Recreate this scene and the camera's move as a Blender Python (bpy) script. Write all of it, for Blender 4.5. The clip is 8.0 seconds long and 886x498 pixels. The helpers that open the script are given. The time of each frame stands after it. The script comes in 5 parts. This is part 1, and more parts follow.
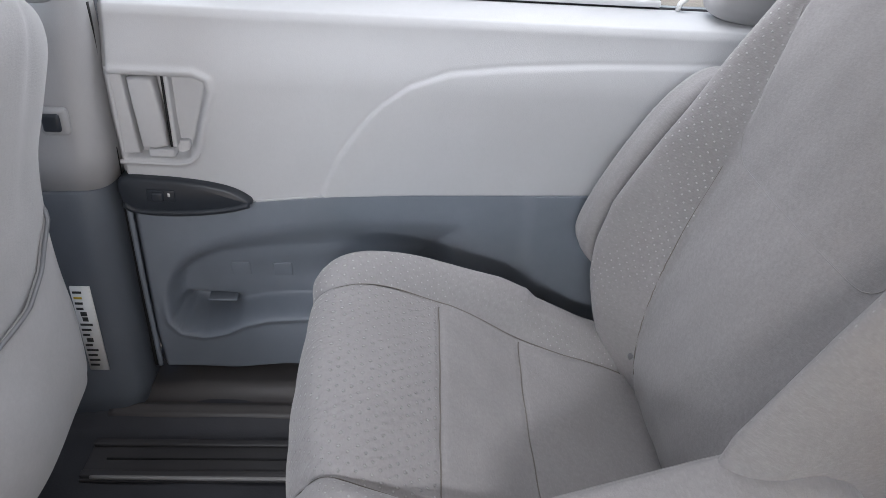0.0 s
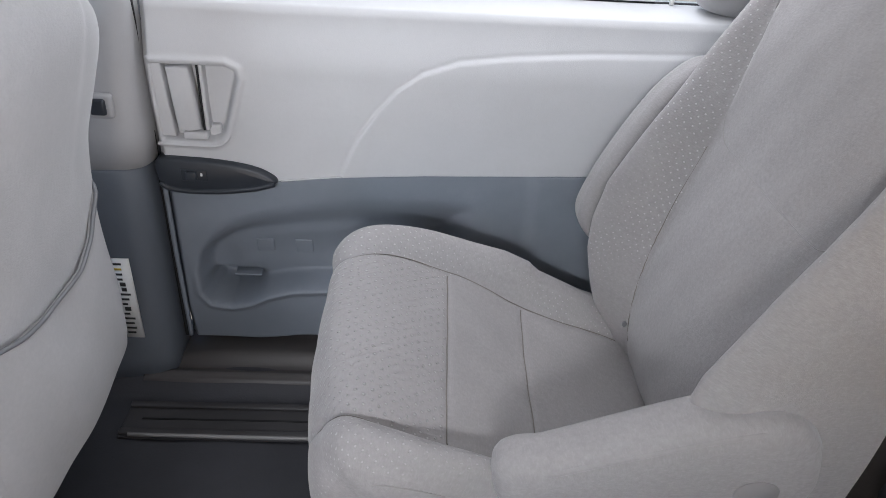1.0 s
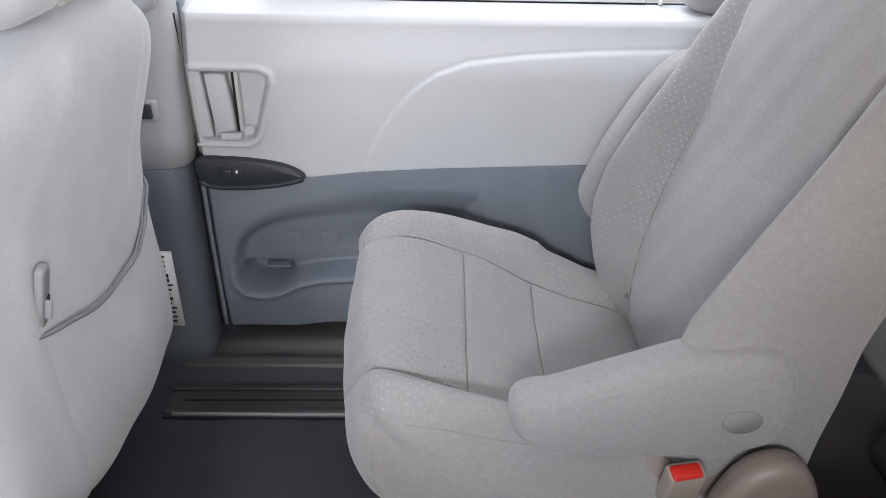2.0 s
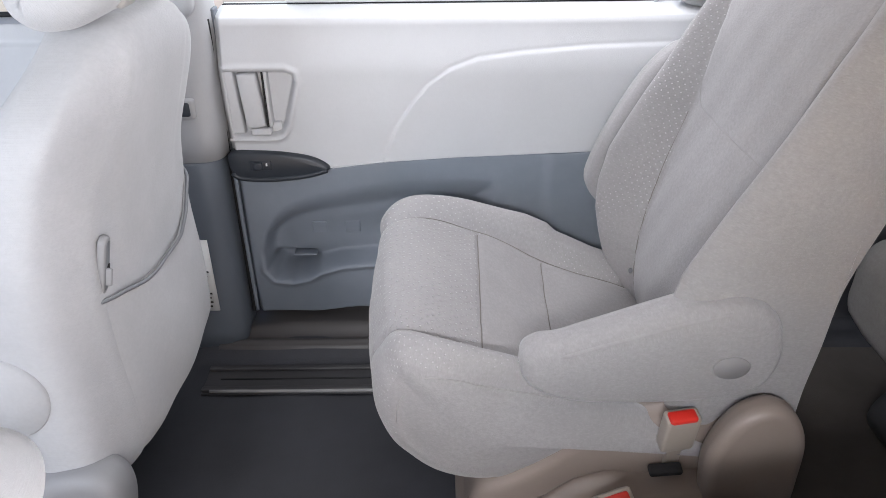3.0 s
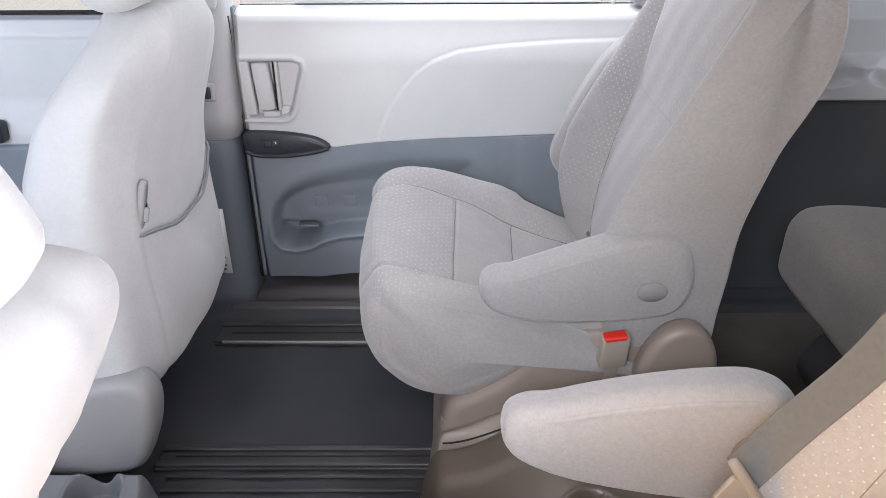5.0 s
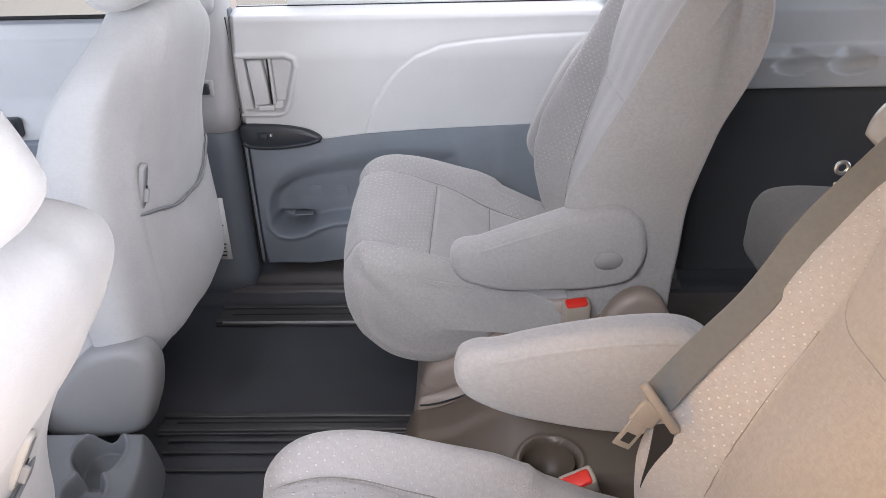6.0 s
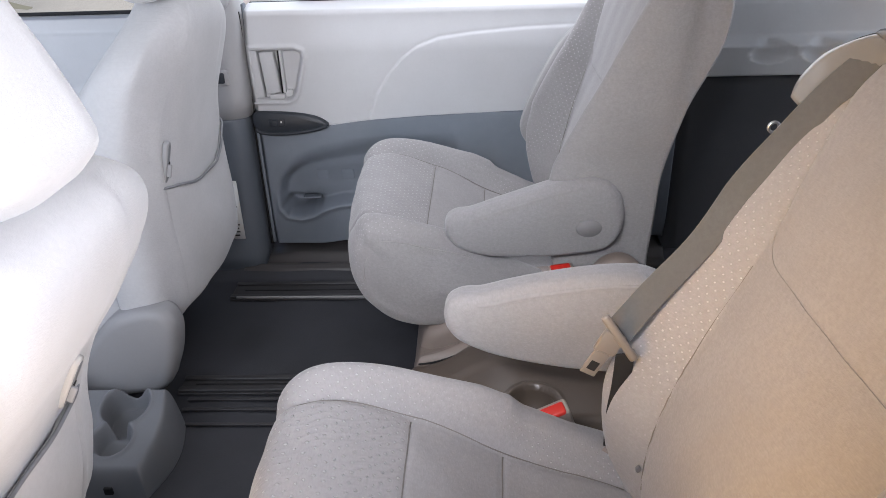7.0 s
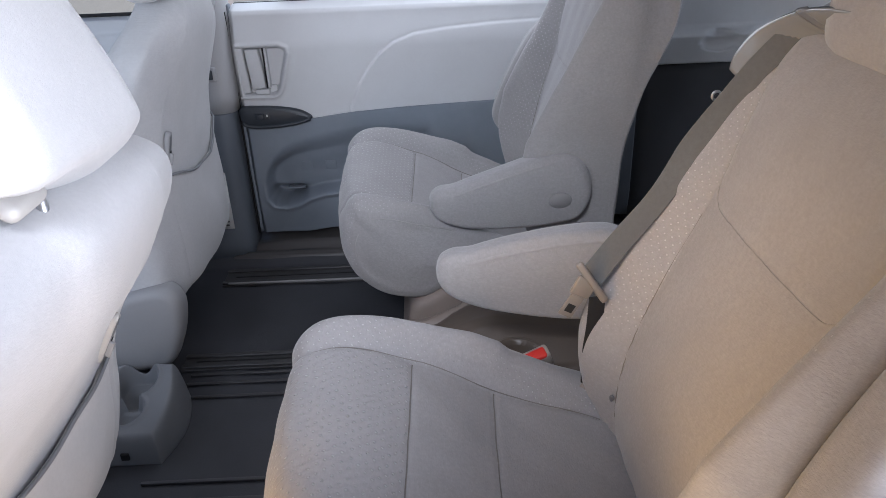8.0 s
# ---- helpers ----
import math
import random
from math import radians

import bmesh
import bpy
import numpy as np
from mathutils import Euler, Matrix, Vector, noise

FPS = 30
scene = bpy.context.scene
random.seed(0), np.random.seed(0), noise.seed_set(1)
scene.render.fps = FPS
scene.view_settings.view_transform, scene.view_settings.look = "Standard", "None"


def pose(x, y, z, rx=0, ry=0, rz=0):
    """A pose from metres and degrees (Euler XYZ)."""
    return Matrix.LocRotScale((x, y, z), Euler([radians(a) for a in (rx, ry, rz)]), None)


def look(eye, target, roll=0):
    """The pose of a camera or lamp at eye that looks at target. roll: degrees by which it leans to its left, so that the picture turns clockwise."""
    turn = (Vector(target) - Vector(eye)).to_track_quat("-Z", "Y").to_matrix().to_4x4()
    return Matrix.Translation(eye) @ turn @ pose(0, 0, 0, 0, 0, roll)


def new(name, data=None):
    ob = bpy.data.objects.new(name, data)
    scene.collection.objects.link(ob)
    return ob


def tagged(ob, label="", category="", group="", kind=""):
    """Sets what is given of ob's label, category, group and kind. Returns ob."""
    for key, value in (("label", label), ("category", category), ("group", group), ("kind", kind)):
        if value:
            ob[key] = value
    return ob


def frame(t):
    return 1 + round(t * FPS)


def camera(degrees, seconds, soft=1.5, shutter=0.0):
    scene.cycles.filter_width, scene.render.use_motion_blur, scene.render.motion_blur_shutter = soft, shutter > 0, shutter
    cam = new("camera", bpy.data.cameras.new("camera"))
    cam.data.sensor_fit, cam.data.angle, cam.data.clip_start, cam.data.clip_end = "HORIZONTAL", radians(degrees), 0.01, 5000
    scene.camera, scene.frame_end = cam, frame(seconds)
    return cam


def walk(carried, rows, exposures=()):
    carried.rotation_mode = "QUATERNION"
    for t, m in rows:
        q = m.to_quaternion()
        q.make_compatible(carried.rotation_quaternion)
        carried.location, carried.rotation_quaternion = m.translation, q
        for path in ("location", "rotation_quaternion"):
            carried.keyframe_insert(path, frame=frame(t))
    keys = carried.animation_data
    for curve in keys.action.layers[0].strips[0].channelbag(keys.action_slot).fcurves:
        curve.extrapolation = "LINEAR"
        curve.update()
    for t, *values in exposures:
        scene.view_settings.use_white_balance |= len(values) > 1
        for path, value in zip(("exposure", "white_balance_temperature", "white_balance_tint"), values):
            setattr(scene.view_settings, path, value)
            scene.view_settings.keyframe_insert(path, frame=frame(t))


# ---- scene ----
cam = camera(63.2, 8.0, soft=0.8)
PATH = [
    (0, (0.022, -0.184, 0.958), (0.159, 1.504, -0.105), 4.0),
    (0.5, (0.031, -0.23, 0.961), (0.15, 1.467, -0.092), 4.0),
    (1, (0.029, -0.281, 0.974), (0.12, 1.409, -0.092), 3.5),
    (1.5, (0.025, -0.338, 0.981), (0.091, 1.36, -0.074), 2.1),
    (2.8, (0.006, -0.497, 0.976), (0.036, 1.244, -0.008), 0.2),
    (3, (0.018, -0.514, 0.979), (0.029, 1.223, -0.013), -0.5),
    (3.5, (0.02, -0.566, 0.977), (0.074, 1.174, -0.007), -1.2),
    (4, (0.022, -0.633, 0.98), (0.081, 1.118, 0.015), -1.4),
    (4.5, (0.032, -0.699, 0.98), (0.052, 1.063, 0.035), -0.1),
    (5.8, (0.128, -0.836, 0.974), (0.08, 0.931, 0.038), -1.3),
    (6, (0.136, -0.865, 0.976), (0.088, 0.909, 0.053), -1.4),
    (6.5, (0.157, -0.934, 0.977), (0.094, 0.844, 0.064), -2.5),
    (7, (0.162, -0.998, 0.975), (0.091, 0.779, 0.06), -1.8),
    (7.5, (0.149, -1.067, 0.98), (0.095, 0.712, 0.068), -2.6),
    (8, (0.128, -1.135, 0.981), (0.147, 0.646, 0.071), -2.3),
]
EXPOSURES = [(0.0, 0.50, 6350, 15), (1.5, 0.69, 6400, 15), (3.0, 0.97, 6450, 16), (4.5, 1.13, 6450, 16), (6.0, 0.85, 6400, 17), (6.5, 0.86, 6400, 17), (8.0, 0.27, 5900, 16)]
walk(cam, [(t, look(eye, target, roll)) for t, eye, target, roll in PATH], EXPOSURES)

# ---- world, sun and large lights ----
world = bpy.data.worlds.new("sky")
scene.world = world
world.use_nodes = True
wn = world.node_tree
sky = wn.nodes.new("ShaderNodeTexSky")
sky.sky_type = "NISHITA"
sky.sun_disc = False
sky.sun_elevation = radians(62)
sky.sun_rotation = radians(250)
wn.nodes["Background"].inputs["Strength"].default_value = 0.08
wn.links.new(sky.outputs[0], wn.nodes["Background"].inputs["Color"])

sun = new("sun", bpy.data.lights.new("sun", "SUN"))
sun.data.energy, sun.data.angle, sun.data.color = 4.0, radians(0.5), (1.0, 0.95, 0.88)
sun.matrix_world = look((-3.0, -1.4, 6.2), (0, 0, 0))


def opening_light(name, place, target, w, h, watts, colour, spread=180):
    """An area lamp set in an opening of the van: daylight, or added fill."""
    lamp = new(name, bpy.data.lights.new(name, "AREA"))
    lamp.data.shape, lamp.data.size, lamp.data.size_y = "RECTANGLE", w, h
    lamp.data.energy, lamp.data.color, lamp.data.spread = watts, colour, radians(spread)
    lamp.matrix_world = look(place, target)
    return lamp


opening_light("door_daylight", (0.36, -0.93, 0.82), (-0.42, -0.22, 0.82), 0.45, 0.50, 2.0, (0.94, 0.97, 1.0), 80)
opening_light("door_sky_daylight", (-0.10, -0.93, 1.11), (0.18, 0.45, 0.30), 0.40, 0.07, 1.4, (0.95, 0.97, 0.98), 70)
opening_light("rear_window_daylight", (2.04, 0.0, 0.97), (-0.40, 0.15, 0.50), 1.3, 0.30, 5.2, (0.84, 0.92, 1.0), 120)
# Warm fill added at the doorway's front edge to tint the beige seat.
opening_light("warm_seat_fill", (-0.36, -0.87, 0.50), (0.46, -0.42, 0.50), 0.22, 0.55, 0.88, (1.0, 0.54, 0.08), 66)
opening_light("side_window_daylight", (-0.98, -0.87, 0.92), (-0.70, 0.80, 0.50), 0.75, 0.40, 2.6, (0.84, 0.93, 1.0), 90)
# Fill added low in the doorway to lift ceiling, armrest and seat base.
opening_light("low_doorway_fill", (0.0, -0.92, 0.16), (0.15, 0.10, 1.15), 0.70, 0.30, 2.0, (1.0, 0.80, 0.58), 110)
opening_light("windscreen_daylight", (-1.40, 0.0, 0.98), (0.6, 0.0, 0.5), 1.5, 0.4, 1.7, (0.90, 0.95, 1.0))
opening_light("door_window_daylight", (0.05, 0.875, 0.95), (-0.05, 0.30, 0.35), 0.85, 0.34, 3.6, (0.93, 0.97, 1.0))


# ---- materials ----
def material(name):
    m = bpy.data.materials.new(name)
    m.use_nodes = True
    return m, m.node_tree, m.node_tree.nodes["Principled BSDF"]


def math_node(nt, op, a, b=None, c=None):
    n = nt.nodes.new("ShaderNodeMath")
    n.operation = op
    for i, v in enumerate((a, b, c)):
        if v is None:
            continue
        if isinstance(v, (int, float)):
            n.inputs[i].default_value = v
        else:
            nt.links.new(v, n.inputs[i])
    return n.outputs[0]


def mix_colour(nt, fac, a, b, blend="MIX"):
    n = nt.nodes.new("ShaderNodeMix")
    n.data_type, n.blend_type = "RGBA", blend
    for i, v in ((0, fac), (6, a), (7, b)):
        if isinstance(v, (int, float)):
            n.inputs[i].default_value = v
        elif isinstance(v, tuple):
            n.inputs[i].default_value = (*v, 1)
        else:
            nt.links.new(v, n.inputs[i])
    return n.outputs[2]


def noise_node(nt, scale, detail=3.0, rough=0.55, vec=None):
    n = nt.nodes.new("ShaderNodeTexNoise")
    n.inputs["Scale"].default_value, n.inputs["Detail"].default_value, n.inputs["Roughness"].default_value = scale, detail, rough
    if vec is None:
        vec = nt.nodes.new("ShaderNodeTexCoord").outputs["Object"]
    nt.links.new(vec, n.inputs["Vector"])
    return n.outputs["Fac"]


def ramp(nt, value, lo, hi, a=0.0, b=1.0):
    n = nt.nodes.new("ShaderNodeMapRange")
    nt.links.new(value, n.inputs[0])
    for i, v in enumerate((lo, hi, a, b)):
        n.inputs[i + 1].default_value = v
    return n.outputs[0]


def bump(nt, bsdf, height, strength, distance):
    n = nt.nodes.new("ShaderNodeBump")
    n.inputs["Strength"].default_value, n.inputs["Distance"].default_value = strength, distance
    nt.links.new(height, n.inputs["Height"])
    nt.links.new(n.outputs[0], bsdf.inputs["Normal"])


def plastic(name, colour, rough=0.5, grain=900.0, relief=0.25, wear=0.12, spec=0.5):
    """Moulded, grained plastic: fine leather grain, faint scuffs and uneven gloss."""
    m, nt, b = material(name)
    big = noise_node(nt, 5.0, 4.0)
    fine = noise_node(nt, grain, 2.0)
    dark = tuple(c * (1 - wear) for c in colour)
    light = tuple(min(1.0, c * (1 + wear * 0.7)) for c in colour)
    base = mix_colour(nt, ramp(nt, big, 0.3, 0.7), dark, light)
    base = mix_colour(nt, ramp(nt, noise_node(nt, 150.0, 3.0, 0.6), 0.42, 0.70, 0.0, 0.10), base, tuple(c * 0.82 for c in colour))
    base = mix_colour(nt, ramp(nt, noise_node(nt, 28.0, 4.0, 0.65), 0.50, 0.74, 0.0, 0.25), base, tuple(c * (1 - 0.9 * wear) for c in colour))
    nt.links.new(base, b.inputs["Base Color"])
    nt.links.new(ramp(nt, big, 0.25, 0.75, rough - 0.06, rough + 0.08), b.inputs["Roughness"])
    b.inputs["Specular IOR Level"].default_value = spec
    bump(nt, b, fine, relief, 0.0006)
    return m


def fabric(name, colour, dots=0.0, streak=0.0, ridges=0.0, pitch=0.0185, tint=(1.4, 1.42, 1.45), fleck=0.60, knob=0.7):
    """Woven seat cloth laid out in metres along its UV: fine weave, soiling, and rows of small stitched dots."""
    m, nt, b = material(name)
    uv = nt.nodes.new("ShaderNodeUVMap").outputs[0]
    sep = nt.nodes.new("ShaderNodeSeparateXYZ")
    nt.links.new(uv, sep.inputs[0])
    u, v = sep.outputs[0], sep.outputs[1]
    weave = noise_node(nt, 1100.0, 1.0)
    soil = noise_node(nt, 4.5, 5.0, 0.6)
    mott = noise_node(nt, 160.0, 3.0, 0.6)
    stretch = nt.nodes.new("ShaderNodeMapping")
    stretch.inputs["Scale"].default_value = (190.0, 420.0, 1.0)
    nt.links.new(uv, stretch.inputs["Vector"])
    slub = noise_node(nt, 1.0, 2.0, 0.5, stretch.outputs[0])
    base = mix_colour(nt, ramp(nt, soil, 0.3, 0.72), tuple(c * 0.85 for c in colour), tuple(c * 1.07 for c in colour))
    base = mix_colour(nt, ramp(nt, mott, 0.3, 0.7, 0.0, fleck), base, tuple(c * 0.76 for c in colour))
    base = mix_colour(nt, ramp(nt, slub, 0.52, 0.7, 0.0, 0.05 + streak), base, tuple(min(1, c * 1.12) for c in colour))
    height = math_node(nt, "ADD", math_node(nt, "MULTIPLY", weave, 0.12), math_node(nt, "MULTIPLY", slub, 0.32))
    if dots > 0:
        wob = math_node(nt, "MULTIPLY", math_node(nt, "SUBTRACT", noise_node(nt, 30.0, 1.0), 0.5), 0.010)
        v = math_node(nt, "ADD", v, wob)
        u = math_node(nt, "SUBTRACT", u, wob)
        vs = math_node(nt, "DIVIDE", v, pitch * 0.62)
        row = math_node(nt, "FLOOR", vs)
        us = math_node(nt, "ADD", math_node(nt, "DIVIDE", u, pitch), math_node(nt, "MULTIPLY", math_node(nt, "MODULO", math_node(nt, "ABSOLUTE", row), 2.0), 0.5))
        fu = math_node(nt, "SUBTRACT", math_node(nt, "FRACT", us), 0.5)
        fv = math_node(nt, "MULTIPLY", math_node(nt, "SUBTRACT", math_node(nt, "FRACT", vs), 0.5), 0.62)
        d = math_node(nt, "SQRT", math_node(nt, "ADD", math_node(nt, "MULTIPLY", fu, fu), math_node(nt, "MULTIPLY", fv, fv)))
        spot = ramp(nt, d, 0.115, 0.06)
        worn = ramp(nt, noise_node(nt, 8.0, 2.0), 0.34, 0.62, 0.0, 1.0)
        spot = math_node(nt, "MULTIPLY", spot, worn)
        base = mix_colour(nt, math_node(nt, "MULTIPLY", spot, dots), base, tuple(min(1, c * k) for c, k in zip(colour, tint)))
        height = math_node(nt, "ADD", height, math_node(nt, "MULTIPLY", spot, knob))
    if ridges > 0:
        lie = math_node(nt, "ADD", u, math_node(nt, "MULTIPLY", v, 0.35))
        lie = math_node(nt, "ADD", math_node(nt, "MULTIPLY", lie, 2 * math.pi / 0.0115), math_node(nt, "MULTIPLY", noise_node(nt, 22.0, 2.0), 9.0))
        crest = ramp(nt, math_node(nt, "SINE", lie), 0.35, 1.0)
        crest = math_node(nt, "MULTIPLY", crest, ramp(nt, noise_node(nt, 26.0, 2.0), 0.40, 0.58))
        height = math_node(nt, "ADD", height, math_node(nt, "MULTIPLY", crest, ridges))
    nt.links.new(base, b.inputs["Base Color"])
    b.inputs["Roughness"].default_value = 0.92
    b.inputs["Specular IOR Level"].default_value = 0.2
    b.inputs["Sheen Weight"].default_value = 0.25
    b.inputs["Sheen Roughness"].default_value = 0.5
    bump(nt, b, height, 0.85, 0.0016)
    return m


CLOTH = (0.336, 0.325, 0.326)
fabric_dots = fabric("dotted_seat_cloth", CLOTH, dots=0.62, streak=0.22, pitch=0.0125, tint=(1.8, 1.82, 1.84))
fabric_ridged = fabric("ridged_seat_cloth", CLOTH, dots=0.9, streak=0.22, ridges=0.26, pitch=0.0150, tint=(1.65, 1.67, 1.70), knob=2.2)
fabric_plain = fabric("plain_seat_cloth", tuple(c * 0.96 for c in CLOTH), streak=0.25)
fabric_smooth = fabric("smooth_insert_cloth", tuple(c * 0.98 for c in CLOTH), streak=0.15)
fabric_front = fabric("front_seat_cloth", (0.43, 0.428, 0.432), streak=0.03, fleck=0.25)
fabric_dark = fabric("third_row_cloth", (0.35, 0.335, 0.32), streak=0.05)
pale_thread = plastic("pale_seam_thread", (0.31, 0.298, 0.292), 0.9, 400.0, 0.1)
thread = plastic("seam_thread", (0.17, 0.155, 0.14), 0.9, 400.0, 0.1)
door_light = plastic("pale_door_vinyl", (0.56, 0.565, 0.575), 0.55, 700.0, 0.3, 0.05)
dark_trim = plastic("slate_door_plastic", (0.21, 0.237, 0.274), 0.5, 800.0, 0.35, 0.15)
pillar_light = plastic("pale_pillar_plastic", (0.38, 0.38, 0.385), 0.5, 900.0, 0.25, 0.06)
pillar_dark = plastic("slate_pillar_plastic", (0.120, 0.136, 0.158), 0.55, 900.0, 0.3, 0.1)
black_plastic = plastic("charcoal_switch_plastic", (0.028, 0.034, 0.043), 0.38, 1200.0, 0.15, 0.1)
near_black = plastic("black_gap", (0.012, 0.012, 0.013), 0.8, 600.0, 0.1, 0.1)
grey_cover = plastic("grey_cover_plastic", (0.40, 0.385, 0.365), 0.5, 900.0, 0.25, 0.06)
tan_base = plastic("warm_grey_base_plastic", (0.24, 0.197, 0.172), 0.42, 900.0, 0.25, 0.08)
console_grey = plastic("mid_grey_console_plastic", (0.105, 0.081, 0.063), 0.38, 900.0, 0.25, 0.1)
floor_mat = plastic("dark_floor_vinyl", (0.035, 0.036, 0.042), 0.6, 260.0, 0.6, 0.35)
carpet = plastic("dark_rear_carpet", (0.10, 0.088, 0.080), 0.95, 500.0, 1.0, 0.3)
floor_rail = plastic("dark_rail_trim", (0.048, 0.046, 0.047), 0.42, 300.0, 0.3, 0.2)
# paler grey that carries the painted highlight of the rail lip
lip_highlight_grey = plastic("grey_rail_lip_highlight", (0.26, 0.255, 0.25), 0.42, 300.0, 0.3, 0.25)
cap_grey = plastic("grey_pivot_cap_plastic", (0.235, 0.228, 0.230), 0.55, 900.0, 0.2, 0.06)
sill_plastic = plastic("brown_black_sill_plastic", (0.07, 0.064, 0.062), 0.42, 700.0, 0.3, 0.15)
buckle_beige = plastic("beige_buckle_plastic", (0.36, 0.315, 0.27), 0.42, 900.0, 0.2, 0.06)
recliner_grey = plastic("pale_grey_recliner_plastic", (0.26, 0.258, 0.262), 0.5, 900.0, 0.25, 0.08)
cup_grey = plastic("slate_grey_cup_plastic", (0.165, 0.17, 0.18), 0.42, 900.0, 0.25, 0.1)
tongue_grey = plastic("grey_tongue_plastic", (0.20, 0.180, 0.160), 0.4, 900.0, 0.2, 0.06)
red_button = plastic("red_release_button", (0.62, 0.03, 0.02), 0.3, 900.0, 0.08, 0.1)
webbing = fabric("grey_belt_webbing", (0.125, 0.126, 0.124), streak=0.0)
label_white = plastic("white_label_paper", (0.80, 0.80, 0.78), 0.5, 500.0, 0.05, 0.04)
label_ink = plastic("black_label_ink", (0.03, 0.03, 0.03), 0.6, 500.0, 0.05, 0.1)
label_yellow = plastic("yellow_label_ink", (0.65, 0.45, 0.05), 0.6, 500.0, 0.05, 0.1)
guide_gloss = plastic("glossy_pale_guide_plastic", (0.21, 0.21, 0.21), 0.16, 900.0, 0.05, 0.05)
headliner = plastic("pale_headliner", (0.55, 0.54, 0.52), 0.95, 1500.0, 0.5, 0.05)
rear_light = plastic("grey_quarter_trim", (0.60, 0.61, 0.62), 0.55, 800.0, 0.3, 0.08)
rear_dark = plastic("black_quarter_trim", (0.075, 0.077, 0.084), 0.7, 800.0, 0.3, 0.15)

steel, s_nt, s_b = material("brushed_steel")
s_b.inputs["Base Color"].default_value = (0.55, 0.55, 0.56, 1)
s_b.inputs["Metallic"].default_value = 1.0
s_nt.links.new(ramp(s_nt, noise_node(s_nt, 300.0), 0.3, 0.7, 0.25, 0.45), s_b.inputs["Roughness"])

glass, g_nt, g_b = material("window_glass")
g_b.inputs["Base Color"].default_value = (0.86, 0.9, 0.88, 1)
g_b.inputs["Transmission Weight"].default_value = 1.0
g_b.inputs["Roughness"].default_value = 0.0
g_b.inputs["IOR"].default_value = 1.05

shade_mesh, h_nt, h_b = material("sunshade_mesh")
h_b.inputs["Base Color"].default_value = (0.10, 0.10, 0.10, 1)
h_b.inputs["Roughness"].default_value = 0.8
h_b.inputs["Alpha"].default_value = 0.72

ground_mat = plastic("worn_concrete", (0.31, 0.285, 0.25), 0.85, 60.0, 0.5, 0.15)


# ---- shape helpers ----
def put(name, mesh, mats, parent=None, label="", smooth=True):
    for m in (mats if isinstance(mats, (list, tuple)) else [mats]):
        mesh.materials.append(m)
    if smooth:
        mesh.polygons.foreach_set("use_smooth", [True] * len(mesh.polygons))
    ob = new(name, mesh)
    if parent is not None:
        ob.parent = parent
    if label:
        ob["label"] = label
    return ob


def part(name, bm, mats, parent, label="", smooth=True):
    """Links a bmesh as one mesh object under a thing or a part."""
    mesh = bpy.data.meshes.new(name)
    bmesh.ops.recalc_face_normals(bm, faces=bm.faces)
    bm.to_mesh(mesh)
    bm.free()
    return put(name, mesh, mats, parent, label, smooth)


def thing(name, place, label, category, group="", kind="", turn=0.0):
    ob = new(name)
    ob.empty_display_size = 0.05
    ob.matrix_world = pose(*place, 0, 0, turn)
    return tagged(ob, label, category, group, kind)


def spline(points, n, closed=True):
    """A smooth curve through the points, n samples evenly spaced along it."""
    p = np.array(points, float)
    k = len(p)
    dense = []
    for i in range(k if closed else k - 1):
        a, b, c, d = (p[(i + j) % k] if closed else p[min(max(i + j, 0), k - 1)] for j in (-1, 0, 1, 2))
        t = np.linspace(0, 1, 24, endpoint=False)[:, None]
        dense.append(0.5 * (2 * b + (c - a) * t + (2 * a - 5 * b + 4 * c - d) * t ** 2 + (3 * b - a - 3 * c + d) * t ** 3))
    dense.append(p[:1] if closed else p[-1:])
    q = np.concatenate(dense)
    s = np.concatenate([[0], np.cumsum(np.linalg.norm(np.diff(q, axis=0), axis=1))])
    at = np.linspace(0, s[-1], n + 1)[:-1] if closed else np.linspace(0, s[-1], n)
    return np.stack([np.interp(at, s, q[:, i]) for i in range(q.shape[1])], 1)


